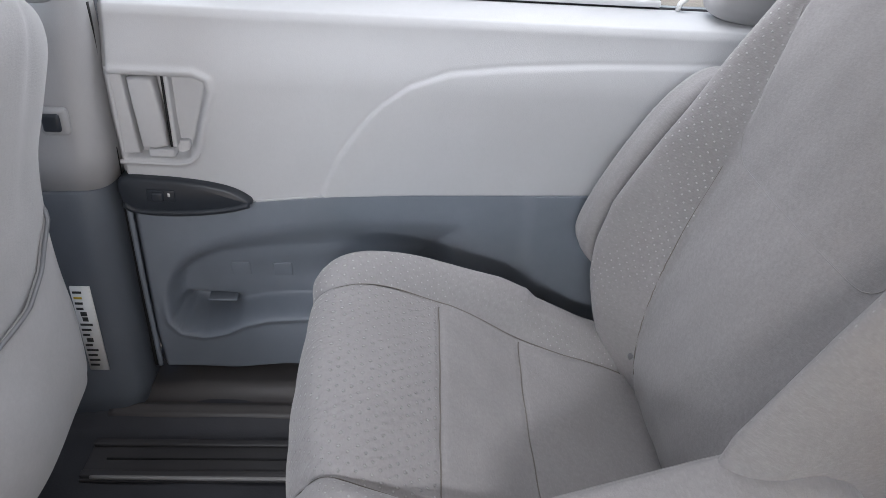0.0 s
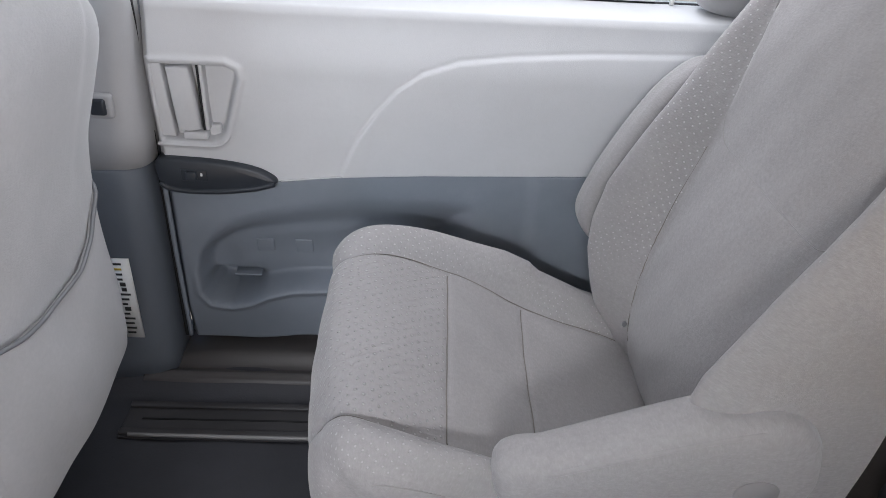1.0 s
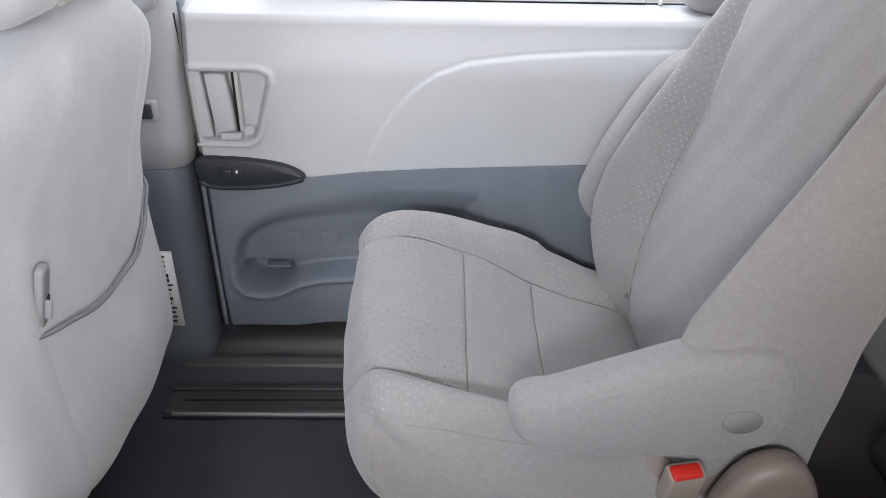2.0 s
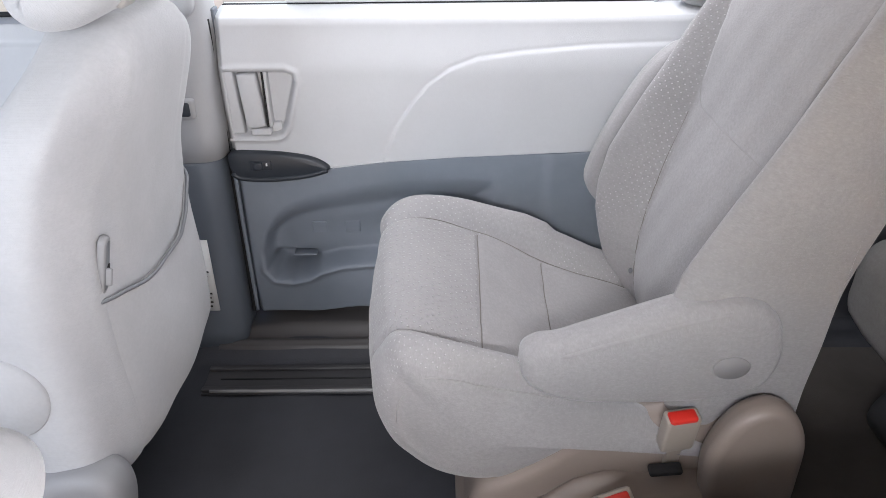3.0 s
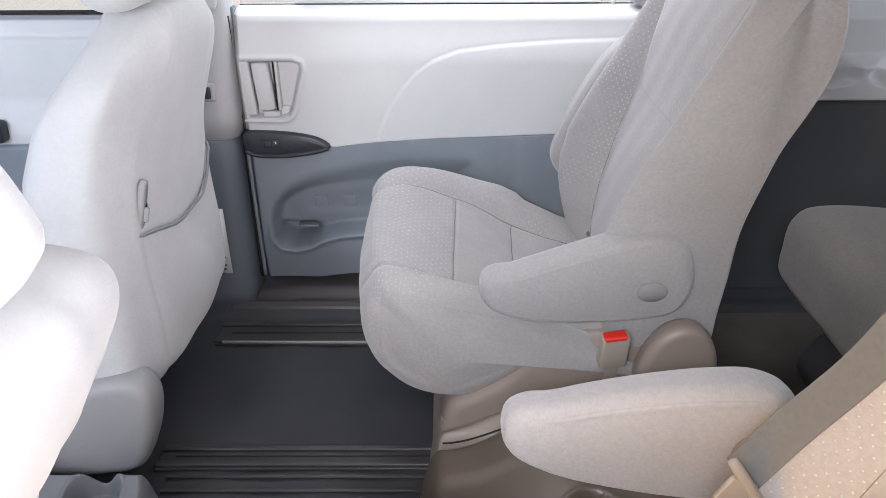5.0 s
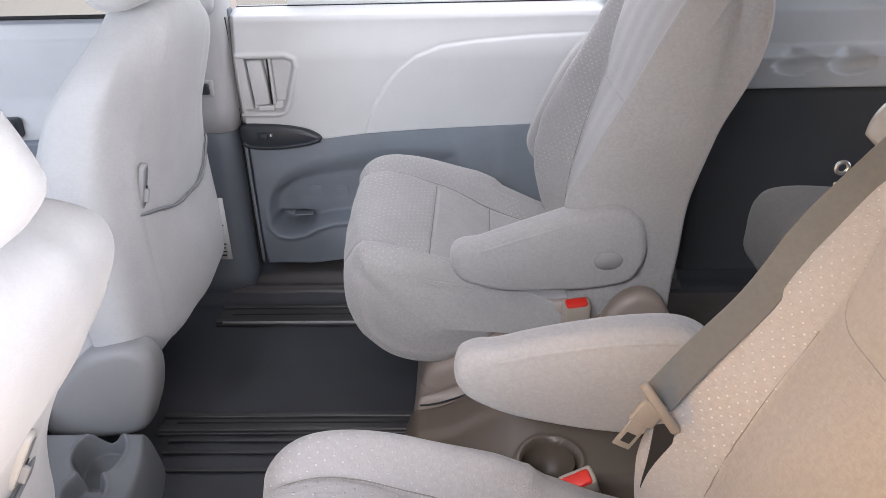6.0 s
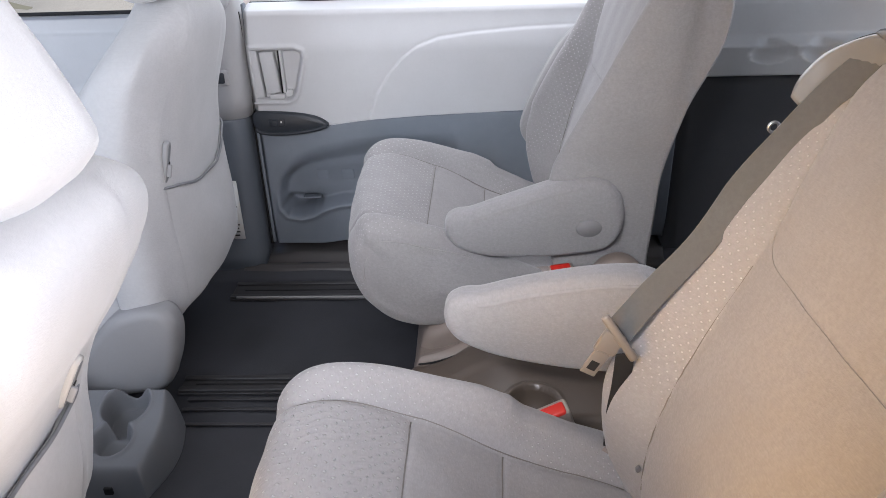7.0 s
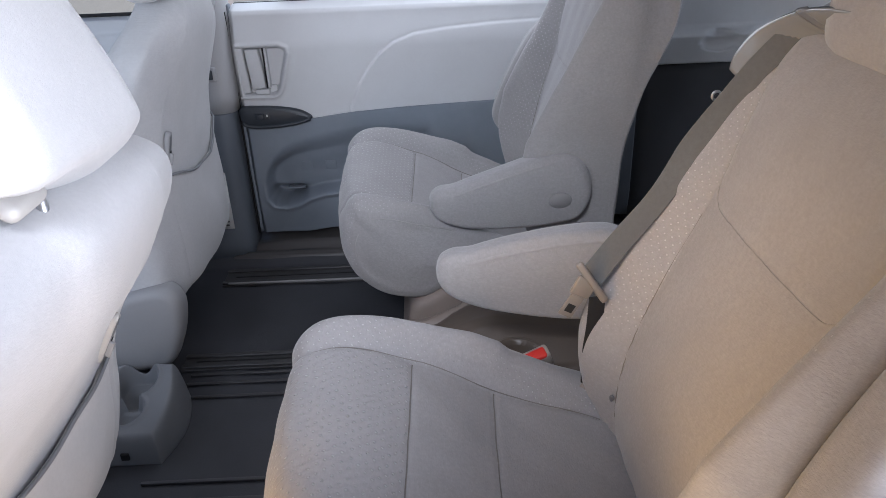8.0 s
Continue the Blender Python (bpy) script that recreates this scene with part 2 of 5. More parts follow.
class Shell:
    """A padded or moulded body: a side outline in x and z, carried across y, its side edges rounded by radius, its skin pushed
    out or in by swell(x, z, y, nx, nz) and its width scaled by width(x, z)."""

    def __init__(self, outline, half, radius, n=120, ny=32, swell=None, width=None, shift=None, power=2.0, rear=0.0, fore=0.0, slim=None, core=None, puff=0.0):
        self.slim, self.core, self.puff = slim, core, puff
        self.rear, self.fore = rear, fore
        o = spline(outline, n)
        area = np.sum(o[:, 0] * np.roll(o[:, 1], -1) - np.roll(o[:, 0], -1) * o[:, 1])
        if area < 0:
            o = o[::-1]
        tan = np.roll(o, -1, 0) - np.roll(o, 1, 0)
        tan /= np.linalg.norm(tan, axis=1)[:, None]
        nrm = np.stack([tan[:, 1], -tan[:, 0]], 1)
        w = max(1, n // 30)
        nrm = sum(np.roll(nrm, k, 0) for k in range(-w, w + 1))
        self.o, self.nrm = o, nrm / np.linalg.norm(nrm, axis=1)[:, None]
        self.half, self.radius, self.swell, self.width, self.shift, self.power = half, radius, swell, width, shift, power
        self.n, self.length = n, float(np.sum(np.linalg.norm(np.roll(o, -1, 0) - o, axis=1)))
        k = max(5, ny // 6)
        a = np.linspace(0, math.pi / 2, k)
        edge = (half - radius) + radius * np.sin(a)
        mid = np.linspace(-(half - radius), half - radius, max(3, ny - 2 * k + 2))
        self.ys = np.concatenate([-edge[::-1], mid[1:-1], edge])

    def at(self, i, y):
        """Points of the skin at outline samples i (fractions allowed) and widths y."""
        i, y = np.broadcast_arrays(np.asarray(i, float), np.asarray(y, float))
        f, j = i % 1.0, np.floor(i).astype(int) % self.n
        k = (j + 1) % self.n
        o = self.o[j] * (1 - f)[..., None] + self.o[k] * f[..., None]
        nn = self.nrm[j] * (1 - f)[..., None] + self.nrm[k] * f[..., None]
        over = np.clip((np.abs(y) - (self.half - self.radius)) / max(self.radius, 1e-6), 0, 1)
        r = self.radius * (1 - (1 - over ** self.power) ** (1 / self.power))
        r = r * (1 - (self.rear(o[..., 0], o[..., 1]) if callable(self.rear) else self.rear) * smooth(nn[..., 0], 0.2, 0.6)) * (1 - (self.fore(o[..., 0], o[..., 1]) if callable(self.fore) else self.fore) * smooth(-nn[..., 0], 0.3, 0.8))
        if self.slim is not None:
            r = r * self.slim(o[..., 0], o[..., 1])
        x, z = o[..., 0] - nn[..., 0] * r, o[..., 1] - nn[..., 1] * r
        if self.swell is not None:
            d = self.swell(o[..., 0], o[..., 1], y, nn[..., 0], nn[..., 1])
            x, z = x + nn[..., 0] * d, z + nn[..., 1] * d
        yy = y * (self.width(o[..., 0], o[..., 1]) if self.width is not None else 1.0)
        if self.shift is not None:
            yy = yy + self.shift(o[..., 0], o[..., 1])
        return np.stack([x, yy, z], -1)

    def near(self, x, z):
        """The outline sample nearest to a place in the side view."""
        j = int(np.argmin((self.o[:, 0] - x) ** 2 + (self.o[:, 1] - z) ** 2))
        a, b = self.o[j - 1], self.o[(j + 1) % self.n]
        t = float(np.dot(np.array((x, z)) - a, b - a) / np.dot(b - a, b - a))
        return j - 1 + 2 * min(max(t, 0.0), 1.0)

    def mesh(self, name, region=None, mirror=1):
        n, m = self.n, len(self.ys)
        ii, yy = np.meshgrid(np.arange(n), self.ys, indexing="ij")
        v = self.at(ii, yy)
        v[..., 1] *= mirror
        du = np.concatenate([np.zeros((n, 1)), np.cumsum(np.linalg.norm(np.diff(v, axis=1), axis=2), axis=1)], 1)
        du -= du[:, m // 2][:, None]
        verts = v.reshape(-1, 3)
        faces, uvs, regs = [], [], []
        step = self.length / n
        for i in range(n):
            i2 = (i + 1) % n
            for j in range(m - 1):
                f = (i * m + j, i2 * m + j, i2 * m + j + 1, i * m + j + 1)
                faces.append(f if mirror > 0 else f[::-1])
                q = [(du[i, j], i * step), (du[i2, j], (i + 1) * step), (du[i2, j + 1], (i + 1) * step), (du[i, j + 1], i * step)]
                uvs.extend(q if mirror > 0 else q[::-1])
                regs.append(region(self.o[i, 0], self.o[i, 1], (self.ys[j] + self.ys[j + 1]) / 2, self.nrm[i, 0], self.nrm[i, 1]) if region else 0)
        verts = list(map(tuple, verts))
        for j, side in ((0, -1), (m - 1, 1)) if self.core else ():
            rows = [[i * m + j for i in range(n)]]
            for t in (0.12, 0.26, 0.42, 0.60, 0.80):
                start = len(verts)
                ring, k = np.array([verts[q] for q in rows[0]]), int(n * 0.12 * t) + 1
                ring = sum(np.roll(ring, d, 0) for d in range(-k, k + 1)) / (2 * k + 1)
                for x, y, z in ring:
                    verts.append((x + (self.core[0] - x) * t, y + (side * mirror * (self.half + self.puff) - y) * math.sin(t * math.pi / 2), z + (self.core[1] - z) * t))
                rows.append(list(range(start, len(verts))))
            verts.append((self.core[0], side * mirror * (self.half + self.puff), self.core[1]))
            for one, two in zip(rows, rows[1:]):
                for i in range(n):
                    f = (one[i], one[(i + 1) % n], two[(i + 1) % n], two[i])
                    faces.append(f)
                    uvs.extend([(verts[q][0], verts[q][2]) for q in f])
                    regs.append(1 if region else 0)
            for i in range(n):
                f = (rows[-1][i], rows[-1][(i + 1) % n], len(verts) - 1)
                faces.append(f)
                uvs.extend([(verts[q][0], verts[q][2]) for q in f])
                regs.append(1 if region else 0)
        for j, rev in ((0, False), (m - 1, True)) if not self.core else ():
            ring = [i * m + j for i in range(n)]
            ring = ring if rev == (mirror < 0) else ring[::-1]
            faces.append(tuple(ring))
            uvs.extend([(verts[q][0], verts[q][2]) for q in ring])
            regs.append(1 if region else 0)
        mesh = bpy.data.meshes.new(name)
        mesh.from_pydata([tuple(p) for p in verts], [], faces)
        layer = mesh.uv_layers.new(name="cloth")
        layer.data.foreach_set("uv", np.array(uvs, float).ravel())
        mesh.polygons.foreach_set("material_index", regs)
        mesh.update()
        bm = bmesh.new()
        bm.from_mesh(mesh)
        bmesh.ops.recalc_face_normals(bm, faces=bm.faces)
        bm.to_mesh(mesh)
        bm.free()
        return mesh


def lumped(outline, half, radius, name, mats, parent, label="", place=(0, 0, 0), mirror=1, n=64, ny=20, **kw):
    sh = Shell(outline, half, radius, n=n, ny=ny, **kw)
    ob = put(name, sh.mesh(name, mirror=mirror), mats, parent, label)
    ob.location = place
    return ob


def tube(name, points, radius, mats, parent, label="", sides=6, closed=False):
    p = [Vector(q) for q in points]
    bm = bmesh.new()
    rings = []
    side = None
    for i, c in enumerate(p):
        a, b = (p[i - 1] if i or closed else c), (p[(i + 1) % len(p)] if i < len(p) - 1 or closed else c)
        d = (b - a).normalized()
        if side is None:
            side = d.cross(Vector((0, 0, 1)) if abs(d.z) < 0.9 else Vector((1, 0, 0))).normalized()
        side = (side - d * side.dot(d)).normalized()
        up = d.cross(side)
        rings.append([bm.verts.new(c + radius * (math.cos(2 * math.pi * k / sides) * side + math.sin(2 * math.pi * k / sides) * up)) for k in range(sides)])
    count = len(rings)
    for i in range(count if closed else count - 1):
        for k in range(sides):
            bm.faces.new((rings[i][k], rings[i][(k + 1) % sides], rings[(i + 1) % count][(k + 1) % sides], rings[(i + 1) % count][k]))
    if not closed:
        bm.faces.new(rings[0]), bm.faces.new(rings[-1])
    return part(name, bm, mats, parent, label)


def block(name, size, place, mats, parent, label="", bevel=0.004, rot=(0, 0, 0), taper=1.0):
    """A rounded moulded block; taper narrows its top."""
    bm = bmesh.new()
    bmesh.ops.create_cube(bm, size=1.0)
    for v in bm.verts:
        k = taper if v.co.z > 0 else 1.0
        v.co = Vector((v.co.x * size[0] * k, v.co.y * size[1] * k, v.co.z * size[2]))
    bmesh.ops.bevel(bm, geom=bm.edges[:], offset=min(bevel, min(size) * 0.45), segments=3, profile=0.5, affect="EDGES")
    ob = part(name, bm, mats, parent, label)
    ob.matrix_basis = pose(*place, *rot)
    return ob


def prism(name, ring, lo, hi, axis, mats, parent, label="", bevel=0.003):
    """A flat outline carried from lo to hi along an axis, its edges rounded."""
    def co(a, b, h):
        return {"y": (a, h, b), "z": (a, b, h), "x": (h, a, b)}[axis]
    bm = bmesh.new()
    one, two = [bm.verts.new(co(a, b, lo)) for a, b in ring], [bm.verts.new(co(a, b, hi)) for a, b in ring]
    bm.faces.new(one), bm.faces.new(two[::-1])
    for i in range(len(ring)):
        j = (i + 1) % len(ring)
        bm.faces.new((one[i], two[i], two[j], one[j]))
    bmesh.ops.recalc_face_normals(bm, faces=bm.faces)
    if bevel > 0:
        ring_edges = [e for e in bm.edges if any(len(f.verts) == len(ring) for f in e.link_faces)]
        bmesh.ops.bevel(bm, geom=ring_edges, offset=bevel, segments=2, profile=0.5, affect="EDGES")
    return part(name, bm, mats, parent, label)


def relief(name, us, vs, point, back, mats, parent, label=""):
    """A moulded panel: a sheet point(u, v) over a grid, with a plain back and closed rims, so that it has thickness."""
    nu, nv = len(us), len(vs)
    uu, vv = np.meshgrid(us, vs, indexing="ij")
    front = point(uu, vv)
    rear = back(front.copy())
    verts = np.concatenate([front.reshape(-1, 3), rear.reshape(-1, 3)])
    off = nu * nv
    faces = []
    for i in range(nu - 1):
        for j in range(nv - 1):
            a, b, c, d = i * nv + j, (i + 1) * nv + j, (i + 1) * nv + j + 1, i * nv + j + 1
            faces.append((a, b, c, d))
    rim = [i * nv for i in range(nu)] + [(nu - 1) * nv + j for j in range(1, nv)] + [i * nv + nv - 1 for i in range(nu - 2, -1, -1)] + [j for j in range(nv - 2, 0, -1)]
    for k in range(len(rim)):
        a, b = rim[k], rim[(k + 1) % len(rim)]
        faces.append((b, a, a + off, b + off))
    faces.append(tuple(r + off for r in rim))
    mesh = bpy.data.meshes.new(name)
    mesh.from_pydata([tuple(p) for p in verts], [], faces)
    mesh.update()
    bm = bmesh.new()
    bm.from_mesh(mesh)
    bmesh.ops.recalc_face_normals(bm, faces=bm.faces)
    bm.to_mesh(mesh)
    bm.free()
    return put(name, mesh, mats, parent, label)


def smooth(x, a, b):
    t = np.clip((x - a) / (b - a), 0, 1)
    return t * t * (3 - 2 * t)


def inside(x, z, poly):
    """Signed distance to a closed polygon, positive within it."""
    p = np.array(poly, float)
    best, odd = np.full(x.shape, 9.0), np.zeros(x.shape, bool)
    for i in range(len(p)):
        a, b = p[i], p[(i + 1) % len(p)]
        e = b - a
        t = np.clip(((x - a[0]) * e[0] + (z - a[1]) * e[1]) / (e @ e), 0, 1)
        best = np.minimum(best, np.hypot(x - a[0] - t * e[0], z - a[1] - t * e[1]))
        cross = ((a[1] > z) != (b[1] > z)) & (x < (b[0] - a[0]) * (z - a[1]) / (b[1] - a[1] + 1e-12) + a[0])
        odd ^= cross
    return np.where(odd, best, -best)


# ---- the van's shell ----
ground = thing("ground", (0, 0, 0), "sunlit worn concrete yard around the van", "ground", kind="structure")
block("slab", (240, 240, 0.2), (0, 0, -0.55), ground_mat, ground, bevel=0.0)


def strip(name, lo, hi, mats, parent, label="", bevel=0.004):
    size = [b - a for a, b in zip(lo, hi)]
    return block(name, size, [(a + b) / 2 for a, b in zip(lo, hi)], mats, parent, label, bevel)


floor = thing("floor", (0, 0, 0), "dark ribbed vinyl van floor with rail covers", "floor", kind="structure")


def floor_point(u, v):
    z = 0.0015 * np.sin(u * 31.0 + v * 17.0) * np.sin(v * 23.0)
    z = z + 0.028 * smooth(v, 0.715, 0.745) + 0.012 * smooth(v, 0.775, 0.79)
    return np.stack([u, v, z], -1)


relief("floor_sheet", np.linspace(-1.7, 2.1, 190), np.linspace(-0.86, 0.86, 140), floor_point, lambda p: np.stack([p[..., 0], p[..., 1], np.full(p.shape[:2], -0.05)], -1), floor_mat, floor)


def floor_rail_cover(y, w, x0, x1):
    """A long seat rail: a trim channel with two lips and a slot between them."""
    strip("rail_bed", (x0, y - w / 2, 0.0), (x1, y + w / 2, 0.006), floor_rail, floor, bevel=0.002)
    for s in (-1, 1):
        strip("rail_lip", (x0, y + s * (w / 2 - 0.011) - 0.007, 0.005), (x1, y + s * (w / 2 - 0.011) + 0.007, 0.012), floor_rail, floor, bevel=0.003)
    strip("rail_slot", (x0 + 0.03, y - 0.0015, 0.006), (x1, y + 0.0015, 0.0075), near_black, floor, bevel=0.0)


for ry, rw in ((0.654, 0.088), (0.252, 0.062), (-0.252, 0.062), (-0.654, 0.088)):
    floor_rail_cover(ry, rw, -0.468, 0.56)
for ry in (0.205, 0.172, 0.125, -0.125, -0.172, -0.205):
    strip("floor_ridge", (-0.44, ry - 0.004, 0.0), (0.03, ry + 0.004, 0.006), floor_rail, floor, bevel=0.002)
# highlight along the rail's front lip, put in as a pale tube
tube("lip_highlight", [(x, 0.613 + 0.001 * math.sin(x * 9), 0.009) for x in np.linspace(-0.45, 0.5, 40)], 0.0035, lip_highlight_grey, floor, "rail lip highlight, put in as a pale strip")

strip("rear_carpet", (0.56, -0.80, 0.0), (2.09, 0.795, 0.012), carpet, floor, "dark brown-grey rear carpet", bevel=0.004)
strip("underbody", (-1.85, -0.93, -0.447), (2.12, 0.93, -0.054), near_black, floor, "dark underbody of the van", bevel=0.03)
sill = thing("door_sill", (0, 0, 0), "brown-black moulded step sill under the sliding door", "sill", kind="structure")
relief("step_cover", np.linspace(-0.46, 0.7, 90), np.linspace(0.0, 1.0, 30),
       lambda u, v: np.stack([u, 0.735 + 0.145 * v, 0.028 + 0.022 * smooth(v, 0.22, 0.42) * (1 - 0.4 * smooth(-u, 0.30, 0.42)) + 0.014 * smooth(v, 0.7, 1.0) + 0.006 * smooth(v, 0.02, 0.12) - 0.006 * smooth(v, 0.12, 0.2)], -1),
       lambda p: np.stack([p[..., 0], p[..., 1], np.full(p.shape[:2], 0.0)], -1), sill_plastic, sill)


def belt_line(x):
    """Height of the line between the pale and the dark half of the sliding door."""
    return np.interp(x, [-0.40, -0.24, -0.195, -0.14, -0.077, 0.05, 0.35, 0.7], [0.452, 0.436, 0.414, 0.421, 0.428, 0.436, 0.447, 0.453])


CREASE = [(-0.092, 0.40), (-0.087, 0.440), (-0.062, 0.498), (-0.030, 0.547), (0.0, 0.582), (0.04, 0.611), (0.095, 0.630), (0.18, 0.640), (0.30, 0.648), (0.70, 0.660), (0.70, 0.40)]
CUP = [(-0.372, 0.484), (-0.376, 0.611), (-0.262, 0.611), (-0.246, 0.604), (-0.243, 0.590), (-0.268, 0.505), (-0.278, 0.488), (-0.292, 0.482)]

door = thing("door_1", (0, 0, 0), "closed sliding door with pale upper and slate lower trim", "door", kind="structure")


def upper_point(u, v):
    lo = belt_line(u)
    z = lo + (0.700 - lo) * np.clip(v / 0.84, 0, 1)
    y = 0.812 - 0.020 * smooth(z, 0.70, 0.60) * smooth(z, 0.40, 0.55) - 0.010 * smooth(z, 0.52, 0.42)
    roll = np.clip((v - 0.80) / 0.2, 0, 1)
    y = y + 0.085 * roll ** 1.7
    z = z + 0.010 * np.sin(np.clip((v - 0.84) / 0.16, 0, 1) * math.pi / 2)
    crease = inside(u, z, CREASE)
    y = y - 0.0032 * smooth(crease, -0.004, 0.005) + 0.0008 * np.exp(-((crease + 0.003) / 0.003) ** 2)
    cup = inside(u, z, CUP)
    y = y + 0.028 * smooth(cup, -0.001, 0.010) - 0.004 * np.exp(-((cup + 0.006) / 0.005) ** 2)
    y = y + 0.02 * smooth(-u, 0.372, 0.386)
    return np.stack([u, y, z], -1)


def thicker(p):
    return np.stack([p[..., 0], np.full(p.shape[:2], 0.925), p[..., 2]], -1)


relief("upper_panel", np.linspace(-0.386, 0.70, 480), np.concatenate([np.linspace(0, 0.84, 130), np.linspace(0.85, 1.0, 14)]), upper_point, thicker, door_light, door, "pale grey vinyl upper door trim")

POCKET = [(-0.344, 0.180), (-0.346, 0.222), (-0.337, 0.264), (-0.317, 0.300), (-0.290, 0.327), (-0.24, 0.350), (-0.16, 0.368), (-0.05, 0.380), (0.06, 0.383), (0.125, 0.378), (0.135, 0.362),
          (0.125, 0.30), (0.115, 0.212), (0.06, 0.203), (-0.135, 0.199), (-0.19, 0.194), (-0.235, 0.181), (-0.265, 0.164), (-0.300, 0.155), (-0.330, 0.161)]


def lower_point(u, v):
    lo = 0.062 + 0.016 * smooth(u, -0.27, -0.15) + 0.004 * np.sin(u * 14)
    hi = belt_line(u) - 0.0015
    z = lo + (hi - lo) * v
    y = 0.806 + 0.012 * smooth(z, 0.16, 0.06) - 0.004 * smooth(z, 0.36, 0.44)
    pk = inside(u, z, POCKET)
    shelf = smooth(z, 0.207, 0.180) * smooth(u, -0.23, -0.27)
    y = y + (0.022 + 0.030 * smooth(z, 0.365, 0.24) + 0.040 * shelf) * smooth(pk, -0.008, 0.012 + 0.045 * smooth(z, 0.24, 0.33)) - 0.008 * np.exp(-((pk + 0.010) / 0.008) ** 2) * smooth(z, 0.25, 0.18)
    bulge = inside(u, z, [(-0.308, 0.186), (-0.308, 0.26), (-0.25, 0.315), (0.0, 0.350), (0.10, 0.345), (0.09, 0.205), (-0.10, 0.195)])
    y = y - 0.008 * smooth(bulge, -0.008, 0.040)
    y = y + 0.02 * smooth(-u, 0.374, 0.388) - 0.006 * smooth(u, 0.22, 0.25)
    return np.stack([u, y, z], -1)


relief("lower_panel", np.linspace(-0.388, 0.70, 250), np.linspace(0, 1, 100), lower_point, thicker, dark_trim, door, "slate blue-grey moulded lower door trim with a map pocket")
tube("edge_seal", [(-0.394, 0.822, z) for z in np.linspace(0.066, 0.44, 20)], 0.006, near_black, door)
tube("edge_seal", [(-0.393, 0.816, z) for z in np.linspace(0.44, 0.70, 20)], 0.0035, near_black, door)
strip("gap_seal", (-0.404, 0.832, 0.44), (-0.384, 0.862, 0.715), pillar_dark, door, bevel=0.004)
tube("edge_strip", [(-0.384, 0.803 + 0.006 * smooth(z, 0.3, 0.06), z) for z in np.linspace(0.075, 0.44, 20)], 0.0045, dark_trim, door)
tube("belt_moulding", [(x, 0.8005, float(belt_line(x)) + 0.001) for x in np.linspace(-0.19, 0.6, 60)], 0.0016, door_light, door)
strip("pocket_ledge", (-0.298, 0.846, 0.190), (-0.248, 0.880, 0.194), dark_trim, door, "small slate ledge in the map pocket", bevel=0.002)
for cx in (-0.235, -0.165):
    block("clip_cover", (0.032, 0.005, 0.030), (cx, 0.8475, 0.2605), dark_trim, door, "square clip cover in the pocket", 0.002, (11, 0, 0))

# window switch plate: a leaf-shaped shelf with a rolled front edge
plate_ring = [(-0.386, 0.452), (-0.386, 0.412), (-0.372, 0.400), (-0.33, 0.397), (-0.28, 0.399), (-0.23, 0.406), (-0.197, 0.414), (-0.198, 0.424), (-0.225, 0.440), (-0.27, 0.450), (-0.33, 0.455)]
plate_ring = [tuple(q) for q in spline(plate_ring, 70)]
plate = prism("switch_plate", plate_ring, 0.786, 0.82, "y", black_plastic, door, "charcoal leaf-shaped window switch plate", bevel=0.006)
tube("plate_lip", [(x, 0.788, z) for x, z in spline([(-0.384, 0.412), (-0.37, 0.402), (-0.33, 0.398), (-0.28, 0.400), (-0.23, 0.407), (-0.199, 0.416)], 30, closed=False)], 0.0055, black_plastic, plate)
strip("switch_well", (-0.348, 0.784, 0.418), (-0.306, 0.7875, 0.438), black_plastic, plate, bevel=0.002)
strip("switch", (-0.340, 0.778, 0.420), (-0.322, 0.786, 0.436), black_plastic, plate, bevel=0.003)
strip("switch_mark", (-0.3165, 0.7825, 0.4275), (-0.3130, 0.7845, 0.4335), label_white, plate, "small white window symbol", bevel=0.001)

# pull handle in its recess
prism("pull_handle", [(-0.352, 0.604), (-0.335, 0.606), (-0.317, 0.604), (-0.312, 0.555), (-0.309, 0.504), (-0.327, 0.500), (-0.345, 0.502), (-0.349, 0.555)], 0.795, 0.822, "y", door_light, door, "pale grey vertical pull handle", bevel=0.004)
prism("handle_frame", [(-0.379, 0.612), (-0.359, 0.612), (-0.355, 0.552), (-0.350, 0.490), (-0.374, 0.490)], 0.798, 0.824, "y", door_light, door, "pale flat strip beside the handle", bevel=0.003)
strip("handle_gap", (-0.3085, 0.806, 0.498), (-0.3050, 0.836, 0.608), near_black, door, bevel=0.001)
strip("handle_post", (-0.304, 0.802, 0.500), (-0.297, 0.834, 0.609), door_light, door, bevel=0.003)
strip("lock_tab", (-0.338, 0.796, 0.486), (-0.300, 0.826, 0.499), door_light, door, "small sliding lock tab", bevel=0.003)
strip("handle_shelf", (-0.372, 0.815, 0.486), (-0.282, 0.838, 0.506), door_light, door, bevel=0.003)
tube("cup_rim", [(a, 0.796, b) for a, b in spline([(-0.380, 0.478), (-0.33, 0.477), (-0.29, 0.477), (-0.272, 0.486), (-0.262, 0.505), (-0.238, 0.588), (-0.239, 0.606), (-0.256, 0.617), (-0.31, 0.618), (-0.378, 0.618)], 60, closed=False)], 0.0035, door_light, door)

